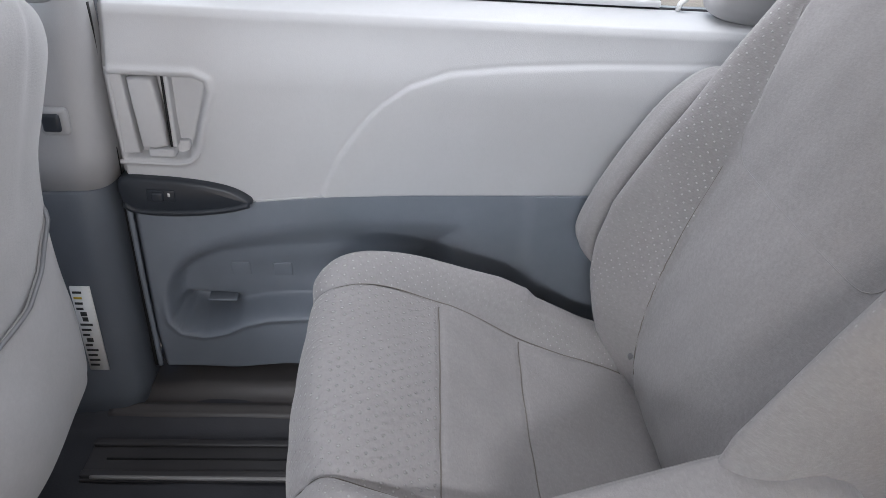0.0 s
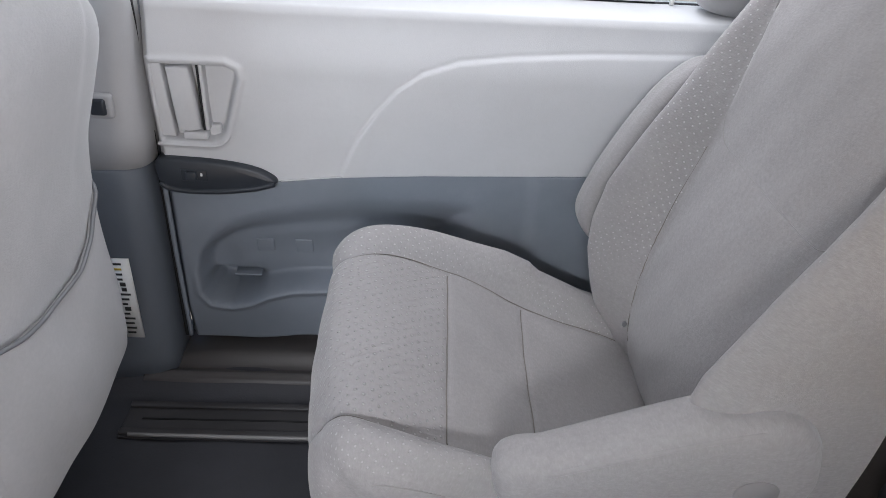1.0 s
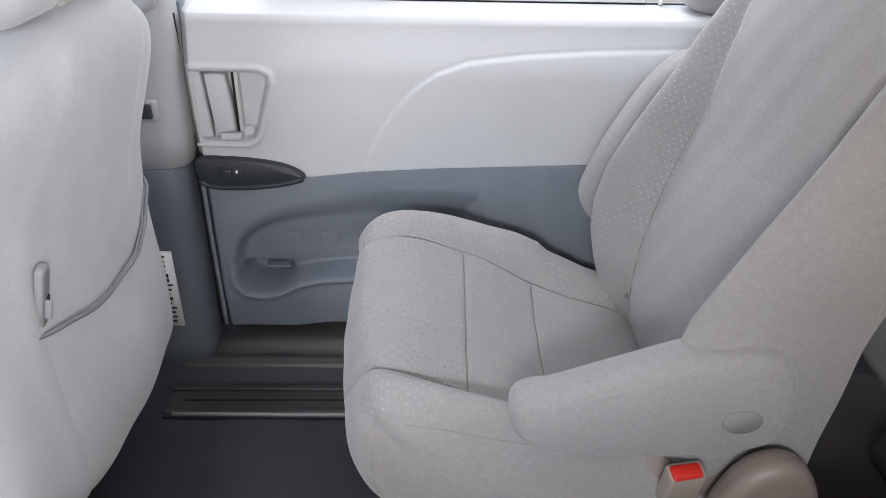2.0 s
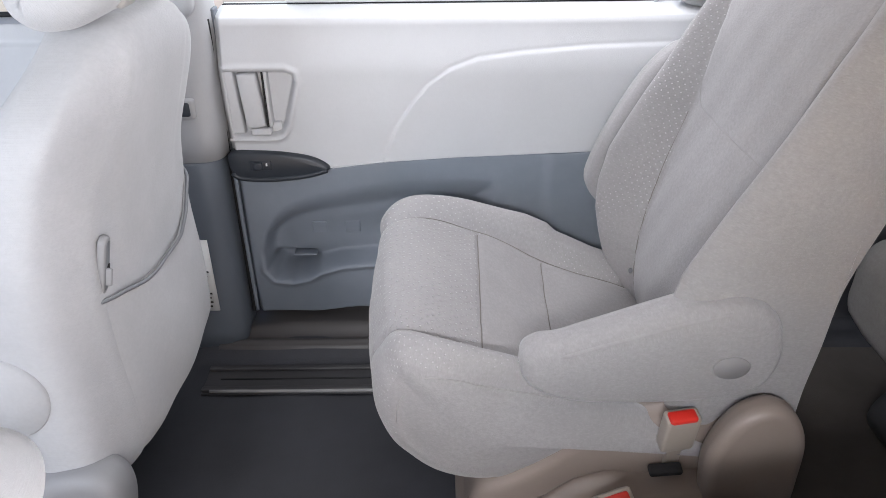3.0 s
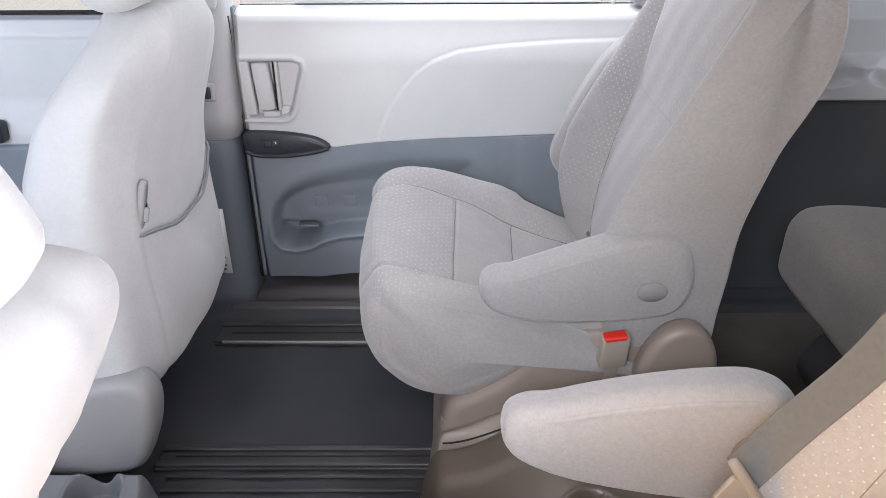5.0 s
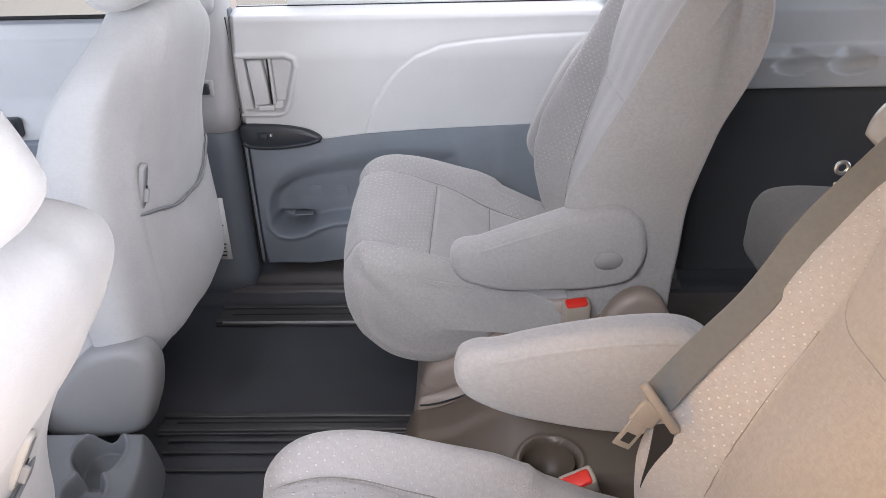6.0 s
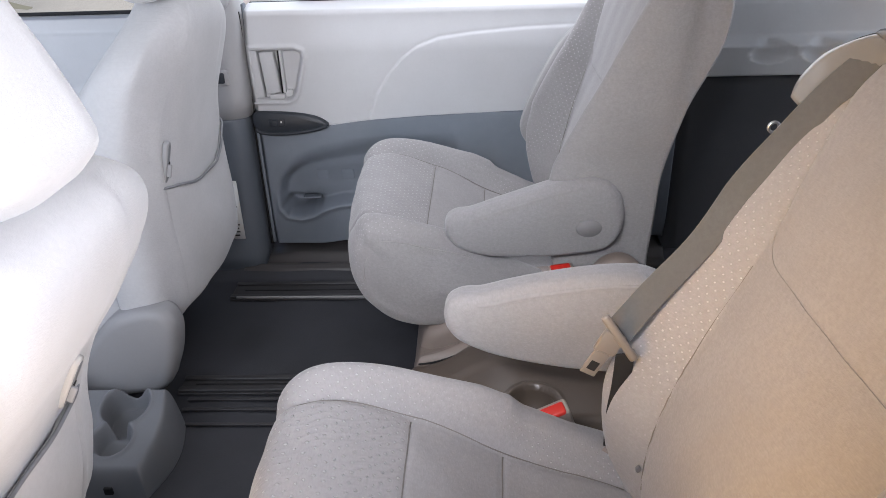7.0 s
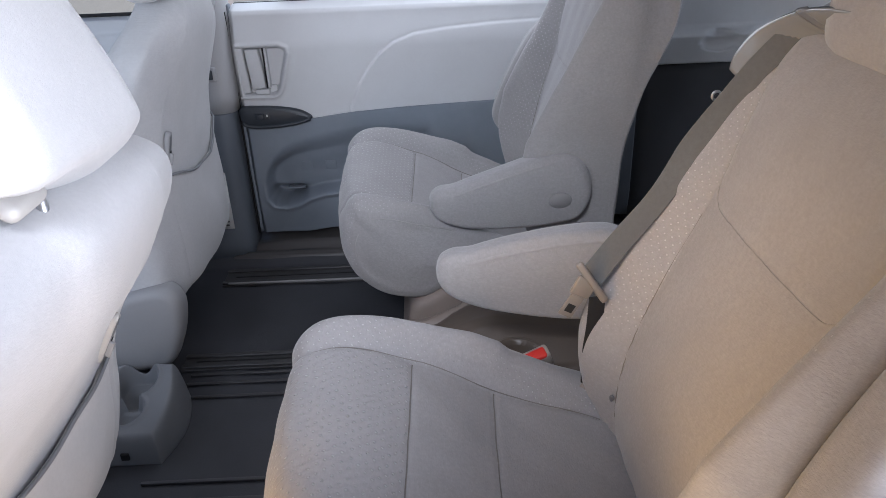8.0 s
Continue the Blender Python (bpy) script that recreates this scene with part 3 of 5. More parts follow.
window = thing("window_1", (0, 0, 0), "sliding door window with a dark mesh sunshade", "window", kind="structure")
pane = strip("pane", (-0.385, 0.905, 0.70), (0.66, 0.909, 1.13), glass, window, bevel=0.0)
pane.visible_shadow = False
strip("sunshade", (-0.262, 0.893, 0.722), (0.405, 0.895, 1.10), shade_mesh, window, "dark grey mesh sunshade pulled up", bevel=0.0)
strip("sunshade_bar", (-0.262, 0.886, 0.713), (0.405, 0.898, 0.723), rear_light, window, bevel=0.003)
strip("seal", (-0.385, 0.890, 0.705), (0.66, 0.903, 0.711), near_black, window, bevel=0.002)
tube("shade_hook", [(0.43, 0.884, 0.712), (0.43, 0.880, 0.722), (0.44, 0.884, 0.728)], 0.004, label_white, window)

# ---- right B-pillar ----
pillar = thing("pillar_right", (0, 0, 0), "door pillar with pale upper and slate lower cover", "pillar", kind="structure")


def pillar_cover(name, levels, mats, label):
    """Stacked cross-sections: z, inner face y, rear edge x."""
    bm = bmesh.new()
    rings = []
    for z, y, x in levels:
        ring = [(x, 0.865), (x + 0.001, y + 0.05), (x - 0.006, y + 0.018), (x - 0.022, y + 0.005), (x - 0.045, y), (x - 0.13, y - 0.004), (x - 0.155, y + 0.012), (x - 0.17, y + 0.05), (x - 0.17, 0.865)]
        ring = spline(ring, 40, closed=False)
        rings.append([bm.verts.new((a, b, z)) for a, b in ring])
    for r, s in zip(rings, rings[1:]):
        for k in range(len(r) - 1):
            bm.faces.new((r[k], r[k + 1], s[k + 1], s[k]))
        bm.faces.new((r[-1], r[0], s[0], s[-1]))
    bm.faces.new(rings[0]), bm.faces.new(rings[-1])
    return part(name, bm, mats, pillar, label)


pillar_cover("upper_cover", [(0.447, 0.757, -0.392), (0.50, 0.760, -0.391), (0.58, 0.767, -0.390), (0.66, 0.776, -0.390), (0.74, 0.788, -0.390), (0.90, 0.80, -0.40), (1.16, 0.81, -0.41)], pillar_light, "pale grey plastic upper pillar cover")
pillar_cover("lower_cover", [(0.012, 0.742, -0.400), (0.06, 0.748, -0.401), (0.15, 0.753, -0.401), (0.30, 0.755, -0.400), (0.40, 0.756, -0.400), (0.441, 0.755, -0.400), (0.4465, 0.757, -0.4008)], pillar_dark, "slate blue-grey lower pillar cover")
switch = strip("switch_bezel", (-0.462, 0.753, 0.533), (-0.424, 0.768, 0.572), pillar_light, pillar, "pale bezel of the door button", bevel=0.006)
strip("door_button", (-0.013, -0.0125, -0.0125), (0.011, -0.0035, 0.0135), black_plastic, switch, "charcoal sliding-door push button", bevel=0.004)
belt_cover = lumped([(-0.47, 0.715), (-0.43, 0.708), (-0.405, 0.72), (-0.40, 0.75), (-0.415, 0.79), (-0.46, 0.80), (-0.485, 0.76)], 0.02, 0.014, "belt_anchor_cover", pillar_light, pillar, "rounded belt anchor cover", place=(0, 0.775, 0))

label = thing("warning_label", (0, 0, 0), "white pillar label with dense dark print", "label")
strip("label_sheet", (-0.476, 0.7475, 0.115), (-0.446, 0.7505, 0.284), label_white, label, bevel=0.0)
rng = random.Random(5)
for k in range(15):
    z = 0.274 - k * 0.0105
    if k in (4, 5, 9):
        strip("print_picture", (-0.473 + 0.006 * rng.random(), 0.7468, z - 0.004), (-0.459, 0.7476, z + 0.004), label_ink, label, bevel=0.0)
    else:
        strip("print_bar", (-0.473, 0.7468, z - 0.0022), (-0.454 - 0.009 * rng.random(), 0.7476, z + 0.0018), label_yellow if k == 1 else label_ink, label, bevel=0.0)

# ---- front right door, beyond the front seat ----
fdoor = thing("door_2", (0, 0, 0), "pale front passenger door with slate lower trim", "door", kind="structure")


def front_upper(u, v):
    z = 0.415 + 0.268 * np.clip(v / 0.9, 0, 1)
    y = 0.845 + 0.03 * smooth(z, 0.64, 0.70) + 0.006 * smooth(z, 0.655, 0.645) - 0.03 * smooth(z, 0.52, 0.43) + 0.06 * smooth(v, 0.9, 1.0)
    return np.stack([u, y, z], -1)


def front_back(p):
    return np.stack([p[..., 0], np.full(p.shape[:2], 0.96), p[..., 2]], -1)


relief("upper_panel", np.linspace(-1.55, -0.575, 60), np.linspace(0, 1, 60), front_upper, front_back, door_light, fdoor, "pale grey upper door trim")
relief("lower_panel", np.linspace(-1.55, -0.575, 60), np.linspace(0, 1, 40), lambda u, v: np.stack([u, 0.812 + 0.03 * smooth(v, 0.8, 0.3), 0.03 + 0.383 * v], -1), front_back, dark_trim, fdoor, "slate lower door trim")
strip("armrest_block", (-1.02, 0.79, 0.425), (-0.93, 0.83, 0.475), black_plastic, fdoor, "charcoal door pull pocket", bevel=0.01)
strip("seal", (-1.55, 0.93, 0.684), (-0.575, 0.945, 0.692), near_black, fdoor, bevel=0.002)
fwindow = thing("window_2", (0, 0, 0), "clear front door window", "window", kind="structure")
fp = strip("pane", (-1.55, 0.936, 0.690), (-0.575, 0.940, 1.13), glass, fwindow, bevel=0.0)
fp.visible_shadow = False

# ---- rear quarter, roof and the walls that close the van ----
quarter = thing("wall_right", (0, 0, 0), "grey rear side trim over a black lower panel", "wall", kind="structure")


def quarter_point(u, v):
    z = 0.522 + 0.20 * v
    well = np.zeros_like(u)
    for cx in (0.905, 1.03):
        well = well + 0.030 * np.clip(1 - ((u - cx) / 0.050) ** 2 - ((z - 0.578) / 0.026) ** 2, 0, 1) ** 0.4
    y = 0.79 + 0.055 * smooth(z, 0.592, 0.612) + 0.035 * smooth(v, 0.8, 1.0)
    return np.stack([u, y + well, z - 0.35 * well], -1)


relief("upper_trim", np.linspace(0.70, 2.1, 170), np.linspace(0, 1, 60), quarter_point, front_back, rear_light, quarter, "grey moulded side trim with two cup wells")
relief("lower_trim", np.linspace(0.70, 2.1, 40), np.linspace(0, 1, 24), lambda u, v: np.stack([u, 0.80 + 0.01 * np.sin(v * 3), 0.0 + 0.52 * v], -1), front_back, rear_dark, quarter, "black lower side panel")
qwindow = thing("window_3", (0, 0, 0), "rear quarter window of dark glass", "window", kind="structure")
dark_glass, d_nt, d_b = material("privacy_glass")
d_b.inputs["Base Color"].default_value = (0.10, 0.11, 0.11, 1)
d_b.inputs["Transmission Weight"].default_value, d_b.inputs["Roughness"].default_value, d_b.inputs["IOR"].default_value = 1.0, 0.0, 1.05
strip("pane", (0.70, 0.90, 0.72), (2.1, 0.904, 1.13), dark_glass, qwindow, bevel=0.0)
strip("pane", (2.095, -0.8, 0.72), (2.099, 0.8, 1.13), dark_glass, qwindow, bevel=0.0)

left = thing("wall_left", (0, 0, 0), "grey side trim behind the open left door", "wall", kind="structure")
strip("rear_trim", (0.72, -0.96, 0.0), (2.1, -0.80, 0.72), rear_light, left)
strip("front_trim", (-1.55, -0.96, 0.0), (-0.56, -0.86, 0.70), door_light, left)
strip("pillar_cover", (-0.56, -0.94, 0.0), (-0.42, -0.78, 1.16), pillar_light, left, bevel=0.02)
strip("rear_pillar", (0.70, -0.94, 0.72), (0.84, -0.82, 1.16), pillar_light, left, bevel=0.02)
strip("pane", (0.84, -0.91, 0.72), (2.1, -0.906, 1.13), dark_glass, left, bevel=0.0)

back_wall = thing("wall_rear", (0, 0, 0), "grey tailgate trim", "wall", kind="structure")
strip("tailgate", (2.1, -0.96, 0.0), (2.16, 0.96, 0.72), rear_light, back_wall)
front_wall = thing("wall_front", (0, 0, 0), "dark dashboard below the windscreen", "wall", kind="structure")
strip("dashboard", (-1.9, -0.96, 0.0), (-1.45, 0.96, 0.72), dark_trim, front_wall, bevel=0.06)
ceiling = thing("ceiling", (0, 0, 0), "pale grey fabric headliner", "ceiling", kind="structure")
strip("headliner", (-1.35, -0.96, 1.15), (2.16, 0.96, 1.21), headliner, ceiling, bevel=0.02)
rear_pillar = thing("pillar_rear", (0, 0, 0), "grey rear door pillar with belt cover", "pillar", kind="structure")
lumped([(0.62, 0.705), (0.70, 0.695), (0.80, 0.70), (0.82, 0.80), (0.78, 1.0), (0.76, 1.16), (0.66, 1.16), (0.63, 1.0), (0.60, 0.80)], 0.05, 0.03, "cover", pillar_light, rear_pillar, place=(0, 0.86, 0))
lumped([(0.47, 0.715), (0.56, 0.70), (0.64, 0.71), (0.65, 0.76), (0.60, 0.80), (0.50, 0.79), (0.46, 0.75)], 0.03, 0.022, "belt_cover", pillar_light, rear_pillar, "rounded grey belt outlet cover", place=(0, 0.855, 0))


# ---- second-row seats ----
CUSHION = [(0.40, 0.235), (0.337, 0.258), (0.276, 0.274), (0.20, 0.300), (0.147, 0.327), (0.085, 0.358), (0.02, 0.388), (-0.029, 0.399), (-0.061, 0.386), (-0.080, 0.348), (-0.084, 0.300), (-0.078, 0.255), (-0.056, 0.206), (-0.015, 0.175), (0.05, 0.157), (0.105, 0.158), (0.15, 0.184), (0.19, 0.215), (0.24, 0.248), (0.33, 0.228), (0.41, 0.212)]
BACK = [(0.385, 0.225), (0.366, 0.30), (0.378, 0.40), (0.399, 0.48), (0.428, 0.59), (0.444, 0.65), (0.460, 0.72), (0.480, 0.79), (0.505, 0.845), (0.535, 0.872), (0.562, 0.875), (0.588, 0.855), (0.601, 0.80), (0.596, 0.74), (0.572, 0.67), (0.542, 0.60), (0.518, 0.51), (0.509, 0.40), (0.507, 0.29), (0.500, 0.235), (0.45, 0.215)]


SEAM_Z, SEAM_Y = [0.24, 0.30, 0.45, 0.60, 0.66, 0.80], [0.130, 0.140, 0.158, 0.161, 0.162, 0.182]


CUSHION_SEAM_X, CUSHION_SEAM_Y = [-0.09, 0.0, 0.1, 0.3, 0.4], [0.156, 0.163, 0.166, 0.160, 0.150]


def line_groove(d, w=0.0035):
    return np.exp(-(d / w) ** 2)


def cushion_swell(x, z, y, nx, nz):
    a = np.abs(y)
    top = smooth(nz, 0.15, 0.6)
    front = smooth(-nx, 0.2, 0.7)
    amp = np.interp(x, [-0.09, -0.04, 0.02, 0.085, 0.147, 0.19, 0.215, 0.276, 0.33, 0.40], [0.004, 0.018, 0.032, 0.046, 0.056, 0.058, 0.048, 0.038, 0.026, 0.015])
    d = amp * smooth(a, 0.150, 0.212) * top
    seam_y = np.interp(x, CUSHION_SEAM_X, CUSHION_SEAM_Y)
    cover = np.maximum(top, front * smooth(z, 0.20, 0.26))
    d = d - 0.0065 * line_groove(a - seam_y, 0.0055) * cover
    inner = smooth(seam_y - a, 0.0, 0.01)
    for sx in (0.083, 0.200):
        d = d - 0.003 * line_groove(x - sx, 0.004) * top * inner
    d = d + 0.003 * np.cos(np.clip((x - 0.0) / 0.083, -1, 1) * math.pi / 2) * inner * top
    d = d - 0.009 * np.cos(np.clip(y / 0.16, -1, 1) * math.pi / 2) * smooth(x, 0.05, 0.25) * top
    d = d + (0.016 * np.cos(np.clip(a / 0.23, 0, 1) * math.pi / 2) - 0.006) * front
    d = d + 0.055 * y * top + 0.02 * y * front
    for k, (px, py, pw) in enumerate(((0.05, -0.11, 0.09), (0.13, 0.02, 0.10), (0.02, 0.09, 0.08), (0.17, -0.10, 0.07))):
        d = d + (0.0022 if k % 2 else -0.0022) * np.exp(-(((x - px) / 0.05) ** 2 + ((y - py) / pw) ** 2)) * top
    return d + 0.0012 * np.sin(x * 47 + y * 31) * np.sin(y * 53 - z * 29)


def back_swell(x, z, y, nx, nz, pressed=0.0):
    a = np.abs(y)
    front = smooth(-nx, 0.25, 0.6)
    amp = np.interp(z, [0.22, 0.28, 0.326, 0.38, 0.428, 0.483, 0.591, 0.677, 0.767, 0.85], [0.020, 0.036, 0.056, 0.078, 0.090, 0.094, 0.071, 0.048, 0.026, 0.004])
    seam = np.interp(z, SEAM_Z, SEAM_Y)
    d = amp * smooth(a, seam - 0.012, 0.218) * front * np.where(y > 0, 1 - pressed * np.interp(z, [0.26, 0.36, 0.46, 0.62, 0.74], [0.0, 0.10, 0.34, 0.48, 0.68]), 1.0)
    d = d - 0.004 * line_groove(a - seam, 0.004) * front
    inner = smooth(seam - a, 0.0, 0.01)
    d = d - 0.0015 * line_groove(z - 0.609, 0.006) * front * inner
    d = d + 0.006 * np.cos(np.clip((z - 0.73) / 0.10, -1, 1) * math.pi / 2) * inner * front
    d = d + 0.006 * np.cos(np.clip((z - 0.45) / 0.16, -1, 1) * math.pi / 2) * np.cos(np.clip(y / 0.15, -1, 1) * math.pi / 2) * front
    return d + 0.0012 * np.sin(z * 41 + y * 37) * np.sin(y * 47)


def back_width(x, z):
    return np.interp(z, [0.22, 0.30, 0.45, 0.70, 0.78, 0.83, 0.875], [0.90, 0.97, 1.0, 1.0, 0.985, 0.94, 0.86])


def cushion_region(x, z, y, nx, nz):
    if abs(y) < 0.160 and x < 0.083 and z > 0.24:
        return 2
    if nz > 0.2 and abs(y) < 0.16 and x > 0.083:
        return 1
    if z < 0.24 or abs(y) > np.interp(x, [0.06, 0.16], [0.2305, 0.19]) or nx > 0.75:
        return 1
    return 0


def back_region(x, z, y, nx, nz):
    if nx > 0:
        return 1
    if abs(y) < np.interp(z, SEAM_Z, SEAM_Y):
        return 2 if z > 0.609 else 1
    return 0 if 0.34 < z < 0.78 and abs(y) < 0.208 and nx < -0.3 else 1


cushion_shape = Shell(CUSHION, 0.234, 0.052, core=(0.09, 0.262), puff=0.014, n=300, ny=110, swell=cushion_swell, width=lambda x, z: 1 - 0.085 * smooth(-x, -0.10, 0.095) ** 1.6, slim=lambda x, z: np.interp(x, [-0.09, -0.03, 0.03, 0.08, 0.16, 0.22, 0.33, 0.41], [0.6, 0.8, 1.0, 1.0, 0.76, 0.56, 0.30, 0.2]))
back_shape = Shell(BACK, 0.240, 0.050, n=320, ny=100, swell=back_swell, width=back_width, rear=0.75)
pressed_shape = Shell(BACK, 0.240, 0.050, n=320, ny=100, swell=lambda x, z, y, nx, nz: back_swell(x, z, y, nx, nz, 1.0), width=back_width, rear=0.75)


U_SEAM = [(-0.186, 0.80), (-0.168, 0.72), (-0.161, 0.655), (-0.155, 0.630), (-0.140, 0.614), (-0.11, 0.608), (0.0, 0.606), (0.11, 0.608), (0.140, 0.614), (0.155, 0.630), (0.161, 0.655), (0.168, 0.72), (0.186, 0.80)]


def seam(name, shape, path, parent, mirror=1, lift=0.0009, radius=0.0008, mat=None):
    pts = [shape.at(i, y) + lift * np.array((shape.nrm[int(i) % shape.n, 0], 0, shape.nrm[int(i) % shape.n, 1])) for i, y in path]
    return tube(name, [(p[0], p[1] * mirror, p[2]) for p in pts], radius, mat or thread, parent)


def captain_seat(name, y, m, label, arm_down, arm_up, recline=0.0, arm_out=0.224, back_shape=back_shape, head_shift=(0.0, 0.0, 0.0), plump=0.0, slender=1.0):
    """A cloth captain's chair; m = 1 has its lowered armrest towards -y, -1 the other way round."""
    seat = thing(name, (0, y, 0), label, "car seat", "second-row seats")
    base = lumped([(0.060, 0.002), (0.055, 0.07), (0.070, 0.145), (0.115, 0.178), (0.165, 0.215), (0.21, 0.258), (0.25, 0.280), (0.33, 0.288), (0.38, 0.296), (0.43, 0.310), (0.470, 0.300), (0.495, 0.25), (0.505, 0.12), (0.50, 0.002), (0.30, 0.002)],
                  0.228, 0.026, "base_cover", tan_base, seat, "warm grey moulded seat base cover", n=110, ny=48,
                  swell=lambda x, z, q, nx, nz: -0.12 * smooth(q * m, -0.190, -0.155) * smooth(nz, 0.1, 0.5) * smooth(x, 0.12, 0.24))

    def shelf_point(u, v):
        x, q = 0.035 + 0.46 * u, -0.286 + 0.090 * v
        z = np.interp(x, [0.03, 0.06, 0.10, 0.17, 0.21, 0.26, 0.40, 0.55], [0.095, 0.112, 0.120, 0.138, 0.165, 0.182, 0.195, 0.195])
        z = z + 0.014 * np.exp(-((q + 0.232 + 0.035 * smooth(x, 0.22, 0.06)) / 0.014) ** 2) * smooth(x, 0.31, 0.24)
        z = z + 0.080 * smooth(q, -0.215, -0.190) * smooth(x, 0.06, 0.14)
        edge = np.minimum(np.minimum(u, 1 - u) * 0.46, v * 0.090 + 0.012)
        return np.stack([x, q * m, np.maximum(z * (1 - (1 - np.clip(edge / 0.035, 0, 1)) ** 3), 0.002)], -1)

    relief("base_shelf", np.linspace(0, 1, 110), np.linspace(0, 1, 70), shelf_point, lambda p: np.stack([p[..., 0], p[..., 1], np.full(p.shape[:2], 0.0)], -1), tan_base, seat, "stepped brown-grey shelf of the base cover")
    block("belt_slot", (0.046, 0.018, 0.010), (0.328, -m * 0.250, 0.2155), near_black, seat, "dark slot for the belt stalk", 0.004, (12 * m, -5, 0))
    lumped([(0.370, 0.24), (0.380, 0.295), (0.405, 0.335), (0.440, 0.349), (0.472, 0.335), (0.494, 0.295), (0.500, 0.24), (0.495, 0.15), (0.45, 0.11), (0.39, 0.14)], 0.022, 0.016, "recliner_cover", tan_base, seat, "rounded warm grey recliner cover", place=(0, -m * 0.262, 0))
    cushion = put("cushion", cushion_shape.mesh("cushion", cushion_region), [fabric_dots, fabric_plain, fabric_ridged], seat, "grey-beige cloth cushion with small raised dots")
    back = put("backrest", back_shape.mesh("backrest", back_region), [fabric_dots, fabric_plain, fabric_smooth], seat, "grey-beige cloth backrest with dotted side bolsters")
    back.matrix_basis = Matrix.Translation((0.40, 0, 0.22)) @ pose(0, 0, 0, 0, recline, 0) @ Matrix.Translation((-0.40, 0, -0.22))
    # stitched seams
    r, f = cushion_shape.near(0.36, 0.248), cushion_shape.near(-0.084, 0.345)
    for s in (-1, 1):
        seam("seam", cushion_shape, [(i, s * float(np.interp(cushion_shape.o[int(i) % 300, 0], CUSHION_SEAM_X, CUSHION_SEAM_Y))) for i in np.linspace(r, f if f > r else f + 300, 120)], cushion)
        lo, hi = back_shape.near(0.372, 0.275), back_shape.near(0.428, 0.590)
        lo, hi = (lo, hi) if abs(hi - lo) < 160 else ((lo, hi + 320) if hi < lo else (lo + 320, hi))
        seam("seam", back_shape, [(i, s * float(np.interp(back_shape.o[int(i) % 320, 1], SEAM_Z, SEAM_Y))) for i in np.linspace(lo, hi, 90)], back)
    for s in (-1, 1):
        r2 = cushion_shape.near(0.16, 0.32)
        f2 = cushion_shape.near(-0.080, 0.265)
        line = []
        for i in np.linspace(r2, f2 if f2 > r2 else f2 + 300, 90):
            p = cushion_shape.at(i, s * 0.2325)
            t = 0.17 * math.exp(-(math.hypot(p[0] + 0.060, p[2] - 0.375) / 0.060) ** 2)
            line.append((p[0] + (0.09 - p[0]) * t, p[1] + s * (0.0010 + 0.014 * math.sin(t * math.pi / 2)), p[2] + (0.262 - p[2]) * t))
        tube("side_seam", line, 0.0009, pale_thread, cushion)
    for sx, sz in ((0.083, 0.359), (0.200, 0.300)):
        i = cushion_shape.near(sx, sz)
        seam("seam", cushion_shape, [(i, q) for q in np.linspace(-0.158, 0.158, 60)], cushion)
    seam("seam", back_shape, [(back_shape.near(float(np.interp(z, [0.606, 0.65, 0.72, 0.79, 0.845], [0.432, 0.444, 0.460, 0.480, 0.505])), z), q) for q, z in spline(U_SEAM, 130, closed=False)], back, lift=0.0002, radius=0.0006, mat=pale_thread)
    lumped([(0.357, 0.302), (0.361, 0.307), (0.365, 0.302), (0.361, 0.296)], 0.0022, 0.001, "anchor_button", cup_grey, back, "small dark anchor button", place=(0.0, 0.137, 0.0), n=16, ny=10)
    # armrests: one lowered, one folded up
    ang, lift, dx = arm_down
    arm_o = [(0.118, 0.400), (0.122, 0.418), (0.140, 0.429), (0.165, 0.432), (0.20, 0.444), (0.24, 0.457), (0.29, 0.473), (0.335, 0.486), (0.376, 0.494), (0.412, 0.486), (0.437, 0.460), (0.446, 0.420), (0.439, 0.383), (0.415, 0.355), (0.36, 0.343), (0.30, 0.339), (0.245, 0.339), (0.20, 0.342), (0.165, 0.350), (0.138, 0.362), (0.122, 0.380)]

    arm_o = [(x, z + plump * math.sin(math.pi * (x - 0.118) / 0.328) * float(smooth(z - 0.10 * (x - 0.12), 0.40, 0.43))) for x, z in arm_o]

    def arm_width(x, z):
        return slender * np.interp(x, [0.12, 0.20, 0.30, 0.40], [0.80, 0.84, 0.94, 1.0])

    def arm_shift(x, z):
        return -0.037 * (1 - arm_width(x, z))

    arm = Shell(arm_o, 0.037, 0.026, n=120, ny=40, width=arm_width, shift=arm_shift, slim=lambda x, z: 0.5 + 0.5 * smooth(z - 0.395 - 0.1 * (x - 0.12), -0.02, 0.02))
    am = put("armrest", arm.mesh("armrest", mirror=m), [fabric_plain], seat, "padded grey-beige armrest, lowered")
    am.matrix_basis = Matrix.Translation((dx, -m * arm_out, lift)) @ Matrix.Translation((0.38, 0, 0.43)) @ pose(0, 0, 0, 0, ang, 0) @ Matrix.Translation((-0.38, 0, -0.43))
    fold = sorted([(arm.o[k] - 0.0150 * arm.nrm[k]) for k in range(arm.n) if arm.nrm[k, 1] > 0.45 and 0.130 < arm.o[k, 0] < 0.405], key=lambda f: f[0])
    for s in (-1, 1):
        tube("fold_seam", [(p[0], m * (float(arm_shift(p[0], 0)) + s * float(arm_width(p[0], 0)) * (0.0300 - 0.006 * max(0.0, 1 - min(k, len(fold) - 1 - k) / 6))), p[1]) for k, p in enumerate(fold)], 0.0046, fabric_plain, am, sides=12)
